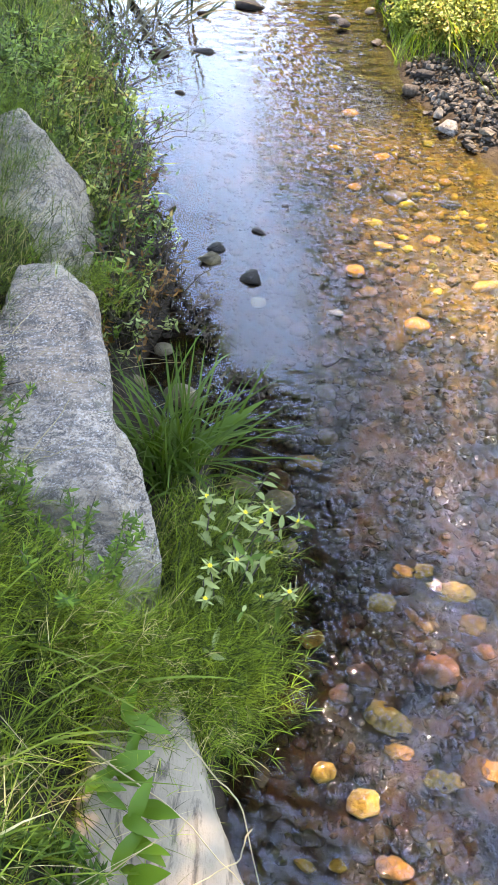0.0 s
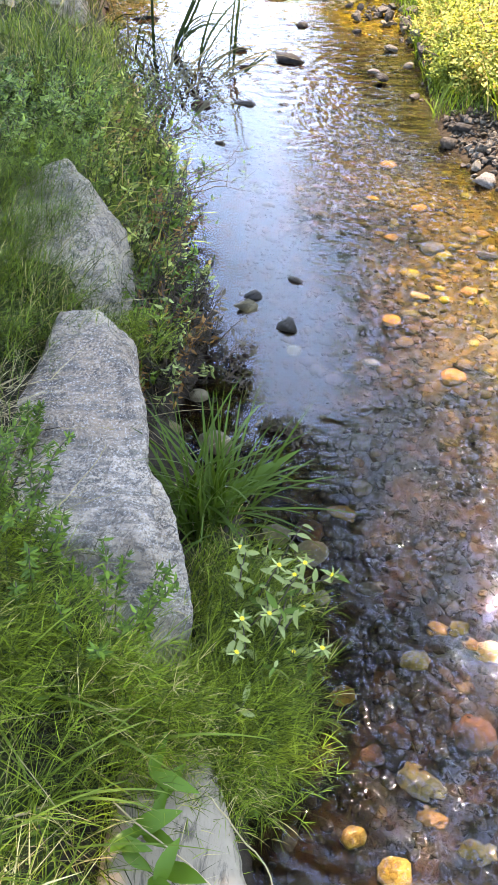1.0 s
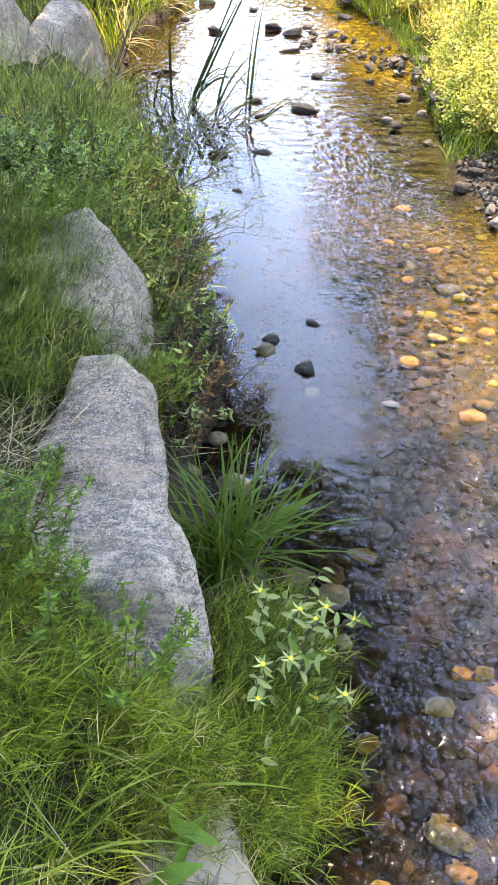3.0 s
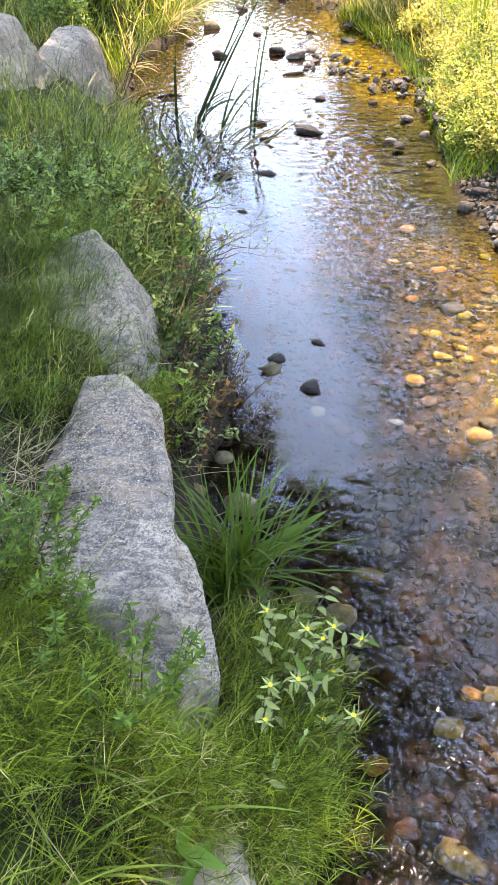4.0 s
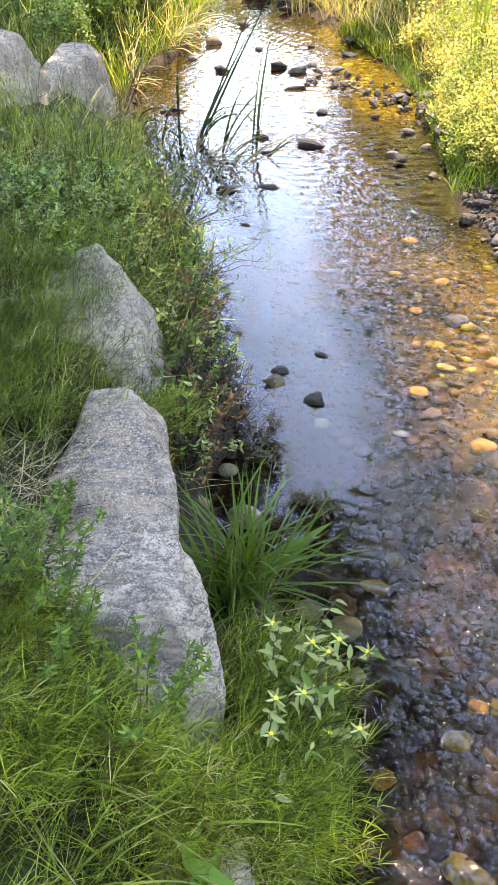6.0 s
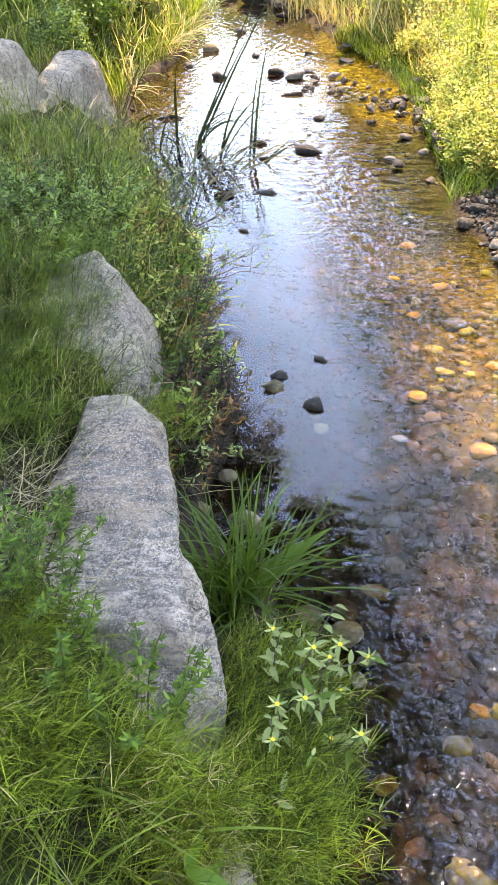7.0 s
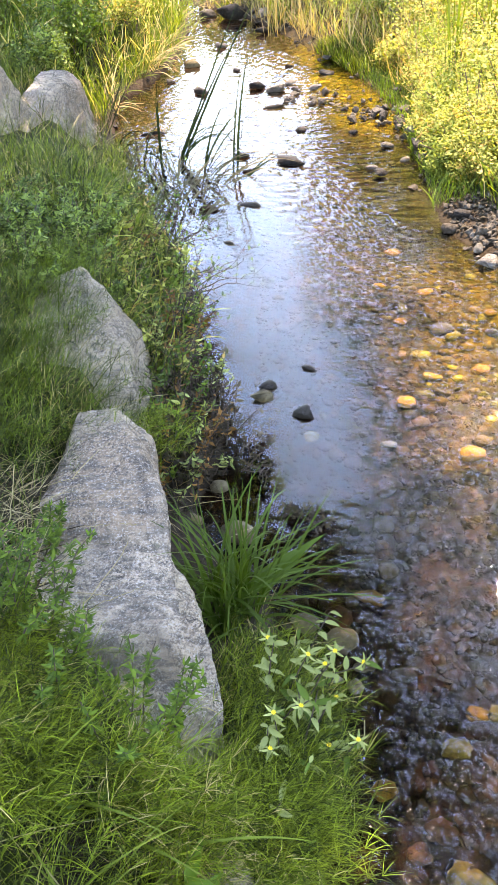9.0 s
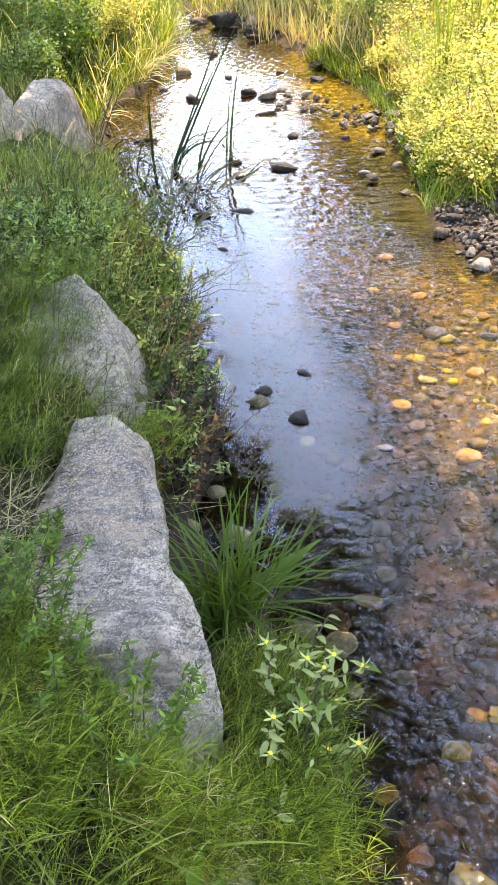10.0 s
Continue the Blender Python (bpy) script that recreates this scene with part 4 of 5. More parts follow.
def leafy_herb(name, p, n_stem, height, leaf, mat, label, category, spread=0.10, per=14, stem_mat=None, jag=1):
    """A herb: crooked stems with pointed leaves along them."""
    base = new(name)
    base.location = p
    stems, lv = [], []
    for k in range(n_stem):
        a = rng.uniform(0, 6.28)
        start = np.array([np.cos(a), np.sin(a), 0]) * spread * rng.uniform(0.1, 1)
        h = height * rng.uniform(0.6, 1.1)
        line = wander(start, (np.cos(a) * 0.45, np.sin(a) * 0.45, 1), h, 8, 0.10)
        stems.append((line, h))
        n = per
        s = rng.uniform(0.25, 1.0, n) ** 0.8
        idx = s * 7
        i0 = np.minimum(idx.astype(int), 6)
        c = line[i0] + (line[i0 + 1] - line[i0]) * (idx - i0)[:, None]
        for _ in range(jag):
            size = rng.uniform(leaf[0], leaf[1], n) * (1.15 - 0.4 * s)
            lv.append(leaves(c, rng.uniform(0, 6.28, n), rng.normal(0.05, 0.45, n), size, size * rng.uniform(leaf[2], leaf[3], n), 0.3, rng.normal(0, 0.4, n)))
    for line, h in stems:
        v, f = tube(line, 0.0032, 0.0014, 5)
        part("stem", mesh_from("stem", v, f, stem_mat or M["twig"]), base)
    v, f = joined(lv)
    part("foliage", mesh_from("foliage", v, f, mat), base)
    return tagged(base, label, category)


def at_bank(x, y, dz=0.0):
    return (x, y, float(land(x, y)) + dz)


# blue-green herbs above the second boulder
for i in range(46):
    x, y = rng.uniform(-1.75, -0.95), rng.uniform(3.15, 3.95)
    if x > -1.15 and y < 3.42:
        x, y = x - 0.3, y + 0.25
    tagged(leafy_herb("mugwort", at_bank(x, y), 7, 0.32, (0.020, 0.050, 0.26, 0.40), M["blue_leaf"], "blue-green bushy herb with cut leaves on the bank", "herb", 0.15, 28, M["twig"], 3), group="herbs above the boulders")
# yellow-green growth sloping to the water
for i in range(44):
    y = rng.uniform(3.0, 5.3)
    x = np.interp(y, ly, lx) - rng.uniform(0.08, 0.42)
    tagged(leafy_herb("bank_herb", at_bank(x, y), 5, 0.22, (0.03, 0.065, 0.35, 0.5), (M["green_leaf"], M["yellow_leaf"], M["yellow_leaf"], M["rust_leaf"])[i % 4 if i % 8 != 3 else 0], "low yellow-green leafy herb at the edge of the bank", "herb", 0.12, 14), group="low herbs on the bank")
# reddish-stemmed herbs by the undercut
for i in range(26):
    y = rng.uniform(2.4, 3.7)
    x = np.interp(y, ly, lx) - rng.uniform(0.10, 0.28)
    tagged(leafy_herb("bank_herb", at_bank(x, y), 4, 0.30, (0.028, 0.06, 0.26, 0.4), (M["green_leaf"], M["pale_leaf"], M["rust_leaf"], M["green_leaf"])[i % 4], "leafy herb with dark stems over the undercut bank", "herb", 0.10, 9), group="herbs over the undercut")
# withered herbs hanging into the muddy hollow
for i in range(22):
    y = rng.uniform(2.25, 3.3)
    x = np.interp(y, ly, lx) - rng.uniform(0.0, 0.16)
    tagged(leafy_herb("withered_herb", at_bank(x, y), 5, 0.22, (0.022, 0.05, 0.3, 0.45), M["rust_leaf"] if i % 4 == 1 else M["pale_leaf"] if i % 6 == 2 else M["brown_leaf"], "withered brown herb hanging over the muddy hollow", "herb", 0.09, 10), group="withered herbs over the hollow")
# herbs beside the boulder and in the near grass
for x, y, h in ((-0.72, 1.26, 0.36), (-0.80, 1.32, 0.34), (-0.66, 1.08, 0.2), (-0.40, 0.98, 0.2), (-0.52, 0.96, 0.18), (-0.78, 1.66, 0.14), (-0.46, 0.55, 0.16), (-0.10, 0.86, 0.14), (-0.06, 0.95, 0.14), (-0.12, 0.78, 0.10), (-0.86, 1.22, 0.34), (-0.68, 1.20, 0.30), (-0.78, 1.24, 0.34), (-0.88, 1.36, 0.32), (-0.64, 1.14, 0.28), (-0.46, 1.06, 0.30), (-0.40, 1.08, 0.28), (-0.36, 0.44, 0.14), (-0.30, 0.36, 0.14)):
    leafy_herb("mugwort", at_bank(x, y), 7, h * 1.1, (0.018, 0.042, 0.22, 0.34), M["green_leaf"], "fresh green herb with cut leaves in the grass", "herb", 0.06, 22, M["twig"], 3)

# ---- single plants at the waterline ----
def blade_mesh(name, length, width, lean, droop, mat, seg=9, twist=0.0):
    v, f = ribbons(np.zeros((1, 3)), np.zeros(1), np.array([lean]), np.array([length]), np.array([width]), np.array([droop]), seg, np.array([twist]))
    return mesh_from(name, v, f, mat)


def clump(name, p, n, length, width, lean, droop, mat, label, category, spread=0.06, leaf_name="leaf", head=None, spin=6.28, twist=0.0):
    """A tuft whose strap-shaped leaves rise from one base, each a part."""
    base = new(name)
    base.location = p
    for k in range(n):
        q = rng.uniform(0, 1)
        me = blade_mesh(leaf_name, rng.uniform(*length), rng.uniform(*width), lean[0] + (lean[1] - lean[0]) * q, droop[0] + (droop[1] - droop[0]) * rng.uniform(0.3, 1) * (0.3 + q), mat, 9, rng.normal(twist, 0.5))
        ob = part(leaf_name, me, base)
        a = rng.uniform(0, 6.28)
        r = spread * rng.uniform(0, 1) ** 0.5
        turn = rng.uniform(0, 360) if head is None else rng.normal(math.degrees(head), spin)
        ob.matrix_basis = pose(math.cos(a) * r, math.sin(a) * r, 0, 0, 0, turn)
    return tagged(base, label, category)


clump("sedge", (-0.25, 1.72, 0.03), 130, (0.32, 0.66), (0.007, 0.013), (1, 30), (0.3, 2.8), M["sedge"], "dark green sedge tuft with strap leaves by the boulder", "sedge", 0.10)
clump("sedge", (-0.15, 1.86, 0.0), 18, (0.3, 0.5), (0.007, 0.012), (25, 62), (0.1, 0.9), M["sedge"], "green sedge leaves leaning out over the water", "sedge", 0.06, head=0.5, spin=40)
clump("broad_leaf_plant", (-0.2, 1.84, 0.02), 3, (0.30, 0.36), (0.035, 0.045), (40, 62), (0.5, 0.9), M["green_leaf"], "single broad light green leaf in the sedge", "plant", 0.03, head=0.35, spin=20)

for x, y, n in ((-0.50, 0.62, 13), (-0.44, 0.86, 9), (-0.62, 0.85, 10), (-0.62, 0.52, 8)):
    clump("long_grass", at_bank(x, y), n, (0.26, 0.48), (0.0035, 0.0075), (20, 55), (0.5, 1.7), M["blade"], "long arching pale green grass blades", "grass", 0.08, "blade", 0.3, 55)
CATTAIL = "dark green cattail leaves standing in the water"
# x, y, leaves, length, width, lean, droop, heading, spread of headings
for x, y, n, ln, wd, le, dr, hd, sp in (
        (-0.90, 6.40, 4, (0.9, 1.65), (0.014, 0.022), (25, 29), (0.0, 0.15), 0.0, 5), (-0.86, 6.38, 6, (0.75, 1.05), (0.012, 0.018), (8, 30), (2.0, 4.5), 0.05, 14),
        (-0.95, 6.36, 5, (0.55, 0.9), (0.012, 0.018), (5, 30), (2.0, 4.5), 2.9, 20), (-1.62, 7.00, 3, (0.7, 1.0), (0.012, 0.018), (18, 27), (0.05, 0.3), 0.0, 8),
        (-1.25, 6.56, 2, (0.75, 0.95), (0.016, 0.022), (8, 14), (0.05, 0.3), 3.0, 6), (-1.02, 6.30, 2, (0.6, 0.8), (0.015, 0.02), (0, 4), (0.0, 0.15), 0.0, 20),
        (-0.68, 6.20, 4, (0.5, 0.85), (0.016, 0.024), (3, 28), (0.1, 0.9), 0.1, 20), (-0.40, 6.07, 4, (0.6, 0.95), (0.016, 0.022), (0, 9), (0.0, 0.35), 0.0, 20),
        (-0.39, 6.05, 3, (0.35, 0.6), (0.012, 0.018), (30, 55), (0.0, 0.3), 0.15, 10), (-1.42, 6.55, 6, (0.4, 0.8), (0.010, 0.015), (10, 30), (2.0, 4.5), 0.3, 40), (-1.15, 6.45, 5, (0.5, 0.8), (0.010, 0.015), (5, 25), (2.0, 4.5), 0.2, 60)):
    clump("cattail", (x, y, -0.06), n, ln, wd, le, dr, M["reed"], CATTAIL, "cattail", 0.03, head=hd, spin=sp, twist=0.9)
for x, y, n, hd in ((-0.62, 6.10, 7, -0.3), (-0.85, 6.0, 6, -0.9), (-0.50, 5.95, 4, -0.5)):
    clump("cattail", (x, y, -0.04), n, (0.6, 0.95), (0.010, 0.016), (35, 60), (1.1, 2.1), M["dull_reed"], "withered cattail leaves drooping into the water", "cattail", 0.05, head=hd, spin=25, twist=1.0)
for x, y, n, h in ((-0.85, 5.95, 26, 0.6), (-0.62, 5.75, 22, 0.5), (-1.1, 6.15, 22, 0.55), (-0.78, 5.55, 20, 0.5), (-1.35, 6.5, 16, 0.6), (-0.68, 5.25, 14, 0.45), (-0.9, 5.6, 14, 0.5)):
    clump("dead_reed", (x, y, -0.02), n + 8, (h * 0.5, h), (0.007, 0.015), (30, 92), (0.1, 1.2), M["dull_reed"] if n != 22 else M["brown_leaf"], "bent dry reed leaves lying over the shallows", "reed", 0.12)


def lance_leaf(width, droop, fold, mat, teeth=0.0, n=12):
    """One pointed leaf of length one along x: bowed, folded at the midrib, with a toothed edge."""
    q = np.linspace(0, 1, n + 1)
    ang = 0.25 - droop * q
    cx = np.concatenate([[0], np.cumsum(np.cos(ang[:-1]))]) / n
    cz = np.concatenate([[0], np.cumsum(np.sin(ang[:-1]))]) / n
    w = width * 0.5 * (np.sin(np.pi * q ** 0.75) ** 0.9 + 0.02) * (1 + teeth * (np.arange(n + 1) % 2 - 0.5))
    w[-1] = 0.002
    v = np.concatenate([np.stack([cx, 0 * q, cz], 1), np.stack([cx, w, cz + fold * w], 1), np.stack([cx, -w, cz + fold * w], 1)])
    i = np.arange(n)
    m = n + 1
    return mesh_from("leaf", v, np.concatenate([np.stack([i, i + 1, i + m + 1, i + m], 1), np.stack([i, i + 2 * m, i + 2 * m + 1, i + 1], 1)]), mat)


def bidens(p, n_stem, height, label):
    """A flowering herb with pale lance-shaped leaves and small yellow flowers."""
    base = new("bur_marigold")
    base.location = p
    leaf_m = [lance_leaf(rng.uniform(0.24, 0.36), rng.uniform(0.2, 1.7), rng.uniform(0.2, 0.6), M["green_leaf"] if k % 4 == 3 else M["pale_leaf"], 0.22) for k in range(12)]
    pet = leaves(np.zeros((7, 3)), np.arange(7) * 0.9, np.full(7, 0.25), np.full(7, 0.008), np.full(7, 0.005))
    petals = mesh_from("petals", *pet, M["petal"])
    sep = leaves(np.zeros((6, 3)), np.arange(6) * 1.05 + 0.4, np.full(6, 0.1), np.full(6, 0.032), np.full(6, 0.008))
    sepals = mesh_from("sepals", *sep, M["pale_leaf"])
    for k in range(n_stem):
        a = rng.uniform(-1.4, 1.6)
        h = height * rng.uniform(0.55, 1.0)
        line = wander((rng.normal(0, 0.03), rng.normal(0, 0.04), 0), (math.cos(a) * 0.5, math.sin(a) * 0.35, 1), h, 9, 0.09)
        part("stem", mesh_from("stem", *tube(line, 0.0035, 0.0015, 6), M["twig"]), base)
        for s in (2, 3, 4, 5, 6, 7, 8):
            b = rng.uniform(0, 6.28)
            for d in (0, math.pi):
                if rng.uniform() < 0.8:
                    ob = part("leaf", leaf_m[int(rng.integers(12))], base)
                    sz = rng.uniform(0.028, 0.064)
                    ob.matrix_basis = pose(*line[s], rng.normal(0, 25), rng.normal(0, 12), math.degrees(b + d)) @ Matrix.Diagonal((sz, sz, sz, 1))
        if k % 4:
            continue
        fl = part("flower", sepals, base, "small yellow flower head with green bracts")
        fl.matrix_basis = pose(*line[-1], rng.normal(0, 15), rng.normal(0, 15), 0)
        part("petals", petals, fl).matrix_basis = pose(0, 0, 0.004)
    return tagged(base, label, "flowering herb")


bidens((-0.10, 1.30, 0.06), 9, 0.38, "pale-leaved bur marigold with small yellow flowers at the waterline")
bidens((-0.03, 1.20, 0.04), 6, 0.34, "pale-leaved bur marigold leaning over the water")
bidens((-0.10, 1.20, 0.07), 5, 0.36, "pale-leaved bur marigold in the grass by the boulder")
bidens((-0.05, 1.42, 0.05), 5, 0.38, "pale-leaved bur marigold beside the sedge")
bidens((-0.04, 1.32, 0.05), 6, 0.30, "pale-leaved bur marigold among the horsetail")
bidens((-0.02, 0.90, 0.06), 3, 0.14, "small bur marigold at the edge of the slab")


def twiggy(name, p, n, length, up, mat, label, leaf_mat=None, head=0.0):
    """A bare, branching twig cluster, with a few small leaves."""
    base = new(name)
    base.location = p
    lv = []
    for k in range(n):
        a = head + rng.normal(0, 0.8)
        line = wander((0, 0, 0), (math.cos(a), math.sin(a), up), length * rng.uniform(0.5, 1), 9, 0.22)
        part("twig", mesh_from("twig", *tube(line, 0.0035, 0.0012, 5), mat), base)
        for s in (3, 5, 6, 7):
            side = wander(line[s], rng.normal(0, 1, 3) + (0, 0, 0.3), length * 0.3, 5, 0.25)
            part("twig", mesh_from("twig", *tube(side, 0.002, 0.0009, 4), mat), base)
            if leaf_mat:
                m = 5
                sz = rng.uniform(0.012, 0.03, m)
                lv.append(leaves(side[rng.integers(1, 5, m)], rng.uniform(0, 6.28, m), rng.normal(0, 0.6, m), sz, sz * 0.5))
    if lv:
        part("foliage", mesh_from("foliage", *joined(lv), leaf_mat), base)
    return tagged(base, label, "twigs")


twiggy("water_twigs", (0.05, 2.24, 0.0), 5, 0.11, 0.7, M["twig"], "tangle of dark dead twigs standing in the water", M["brown_leaf"])
twiggy("water_twigs", (-0.07, 2.28, 0.0), 4, 0.11, 0.8, M["twig"], "dark dead twigs beside the sedge", M["brown_leaf"])
for x, y in ((-0.24, 2.55), (-0.22, 2.72)):
    twiggy("water_twigs", (x, y, 0.02), 4, 0.2, 0.5, M["twig"], "dark leafy twigs reaching over the water", M["brown_leaf"], 0.2)
for x, y, n, l in ((-0.52, 3.2, 5, 0.5), (-0.58, 3.5, 5, 0.6), (-0.55, 3.9, 6, 0.6), (-0.70, 4.5, 7, 0.55), (-0.85, 5.0, 6, 0.5)):
    twiggy("bank_twigs", at_bank(x - 0.05, y, 0.05), n, l, 0.75, M["twig"], "thin branching stems leaning out over the water", M["green_leaf"], 0.1)

# broad dock leaves at the foot of the bank
for x, y, n, h in ((-0.27, 0.68, 4, 0.17), (-0.25, 0.56, 4, 0.15), (-0.28, 0.80, 3, 0.16), (-0.24, 0.47, 4, 0.15), (-0.34, 0.62, 3, 0.15)):
    base = new("dock")
    base.location = (x, y, 0.27)
    for k in range(n):
        a = rng.uniform(-0.9, 1.4)
        L = np.array([rng.uniform(0.08, 0.135)])
        ob = part("leaf", lance_leaf(rng.uniform(0.26, 0.36), rng.uniform(0.1, 1.2), 0.3, M["dock"], 0.03), base)
        ob.matrix_basis = pose(rng.normal(0, 0.015), rng.normal(0, 0.02), rng.uniform(0, 0.05), rng.normal(0, 20), -rng.uniform(-10, 45), math.degrees(a)) @ Matrix.Diagonal((*L, *L, *L, 1))
    tagged(base, "dock with broad glossy green leaves over the slab", "dock")

# dry stalks: on the boulder, over the slab, leaning into the water
def stalk(pts, r, label):
    line = np.array(pts, float)
    s = np.linspace(0, len(line) - 1, 14)
    i = np.minimum(s.astype(int), len(line) - 2)
    line = line[i] + (line[i + 1] - line[i]) * (s - i)[:, None] + rng.normal(0, 0.002, (14, 3))
    return tagged(new("dry_stalk", mesh_from("dry_stalk", *tube(line, r, r * 0.6, 5), M["straw"])), label, "dry stalk")


stalk([(-0.60, 1.42, 0.51), (-0.52, 1.60, 0.515), (-0.49, 1.72, 0.52)], 0.0016, "pale dry stalk lying on the boulder")
stalk([(-0.49, 1.72, 0.525), (-0.56, 1.72, 0.53), (-0.66, 1.70, 0.54)], 0.0013, "pale dry stalk lying on the boulder")
stalk([(-0.62, 1.40, 0.50), (-0.52, 1.45, 0.505), (-0.44, 1.50, 0.50)], 0.0012, "pale dry stalk lying on the boulder")
stalk([(-0.35, 0.70, 0.34), (-0.12, 0.55, 0.31), (0.03, 0.40, 0.28)], 0.0022, "long dry stalk across the pale slab")
stalk([(-0.14, 0.75, 0.27), (0.0, 0.62, 0.2), (0.05, 0.45, 0.05)], 0.0022, "dry stalk hanging over the slab's edge")
stalk([(0.02, 0.58, 0.14), (0.0, 0.48, 0.26), (-0.12, 0.40, 0.34)], 0.0022, "dry stalk leaning on the slab's edge")
stalk([(0.0, 1.18, 0.02), (0.08, 1.25, 0.01), (0.16, 1.30, 0.02), (0.17, 1.37, 0.02)], 0.0016, "thin bent stalk lying on the water")
stalk([(-0.05, 1.1, 0.1), (0.02, 0.98, 0.03), (0.05, 0.93, 0.0)], 0.0022, "dry stalk dipping into the water")
stalk([(-0.95, 1.55, 0.5), (-0.85, 1.68, 0.6), (-0.83, 1.78, 0.72)], 0.0022, "dry upright stalk in the grass")
stalk([(-0.78, 0.52, 0.42), (-0.6, 0.6, 0.44), (-0.48, 0.66, 0.42)], 0.005, "thick dry stem lying in the grass")


# ---- shrubs ----
def shrub(p, size, height, n, leaf, mat, label, name="shrub", dome=1.0):
    """A bushy mound: branching stems carry leaf sprays of uneven reach."""
    base = new(name)
    base.location = p
    lv = []
    sprays = max(8, n // 60)
    stems = []
    for k in range(sprays):
        a, r = rng.uniform(0, 6.28), size * rng.uniform(0.05, 1) ** 0.5
        top = np.array([math.cos(a) * r, math.sin(a) * r, height * rng.uniform(0.55, 1.05) * (1 - 0.55 * dome * (r / size) ** 2)])
        start = np.array([math.cos(a) * r * 0.35, math.sin(a) * r * 0.35, -0.05])
        line = wander(start, top - start, np.linalg.norm(top - start), 7, 0.10)
        if k < 9:
            part("stem", mesh_from("stem", *tube(line, 0.008, 0.003, 5), M["bark"]), base)
        m = n // sprays
        t = rng.uniform(0.3, 1.02, m)
        i = np.minimum((t * 6).astype(int), 5)
        c = line[i] + (line[i + 1] - line[i]) * (t * 6 - i)[:, None] + rng.normal(0, size * 0.11, (m, 3))
        sz = rng.uniform(*leaf, m)
        lv.append(small_leaves(c, rng.uniform(0, 6.28, m), rng.normal(0.1, 0.5, m), sz, sz * rng.uniform(0.35, 0.6, m), rng.normal(0, 0.5, m)))
    part("foliage", mesh_from("foliage", *joined(lv), mat), base)
    return tagged(base, label, "shrub")


far_right = [(1.16, 5.72, 0.16, 0.24), (1.14, 6.7, 0.16, 0.22), (1.34, 5.62, 0.28, 0.42), (1.55, 5.25, 0.32, 0.45), (1.22, 6.0, 0.22, 0.32), (1.62, 5.55, 0.45, 0.7), (1.42, 6.0, 0.42, 0.6), (1.25, 6.35, 0.25, 0.35), (1.3, 5.8, 0.25, 0.35), (1.3, 7.0, 0.28, 0.35), (1.35, 7.7, 0.3, 0.35), (1.2, 8.6, 0.3, 0.3), (1.40, 6.6, 0.38, 0.6), (1.9, 6.2, 0.55, 0.9), (1.5, 7.2, 0.4, 0.6), (1.95, 7.0, 0.55, 0.9), (1.6, 8.0, 0.5, 0.6),
             (2.1, 8.0, 0.6, 0.9), (1.5, 9.0, 0.5, 0.6), (2.0, 9.1, 0.6, 0.9), (1.1, 10.0, 0.55, 0.7), (1.7, 10.2, 0.6, 0.9), (2.5, 6.6, 0.6, 1.0), (2.6, 8.4, 0.7, 1.0), (2.3, 10.6, 0.7, 1.0), (0.85, 11.2, 0.55, 0.8), (1.5, 11.6, 0.7, 1.0), (2.0, 5.2, 0.5, 0.8)]
for i, (x, y, r, h) in enumerate(far_right):
    tagged(shrub(at_bank(x, y), r, h, 6600 if y < 8.5 and x < 1.7 else 3600, (0.014, 0.034) if y < 8.5 and x < 1.7 else (0.02, 0.048), M["yellow_leaf"] if i % 4 else M["fresh_leaf"], "sunlit yellow-green bush on the far bank"), group="bushes on the far bank")


def on_right(n, y0, y1, lo, hi):
    y = rng.uniform(y0, y1, n)
    x = np.interp(y, ry_, rx_) + rng.uniform(lo, hi, n)
    return np.column_stack([x, y, land(x, y)])


grass("far_grass", on_right(7000, 5.3, 13.5, 0.2, 2.2), (0.12, 0.35), (0.005, 0.011), M["yellow_leaf"], "sunlit yellow-green grass on the far bank", seg=3)
grass("far_grass", on_right(2200, 5.2, 8.6, -0.02, 0.35), (0.08, 0.22), (0.004, 0.008), M["green_leaf"], "low grass and leaves hanging over the far shore", seg=3)
grass("far_grass", on_right(5000, 0.0, 5.4, 0.3, 2.2), (0.15, 0.5), (0.005, 0.011), M["blade"], "green grass on the far bank", seg=3)
grass("far_grass", on_right(2500, 8.6, 9.9, -0.02, 0.5), (0.12, 0.25), (0.005, 0.009), M["fine_grass"], "bright green grass patch at the far waterline", seg=3)
grass("dry_straw", on_right(2000, 6.2, 13.5, 0.15, 1.6), (0.25, 0.75), (0.004, 0.009), M["straw"], "pale dry stems standing among the far bushes", (0, 60), (0.0, 0.6), 3, category="straw")
clump("cattail", at_bank(1.38, 7.15), 12, (0.9, 1.5), (0.012, 0.02), (0, 14), (0.0, 0.4), M["blade"], "tall green reed leaves among the far bushes", "cattail", 0.06)
clump("cattail", at_bank(1.95, 6.9), 14, (1.0, 1.6), (0.012, 0.02), (0, 16), (0.0, 0.5), M["blade"], "tall green reed leaves behind the far bushes", "cattail", 0.12)
clump("cattail", at_bank(1.75, 7.5), 14, (1.0, 1.6), (0.012, 0.02), (0, 16), (0.0, 0.5), M["blade"], "tall green reed leaves behind the far bushes", "cattail", 0.12)
clump("reed", (-0.10, 10.9, 0.0), 9, (0.5, 0.9), (0.008, 0.014), (0, 10), (0.0, 0.2), M["straw"], "dry upright reed stems at the bend", "reed", 0.18)
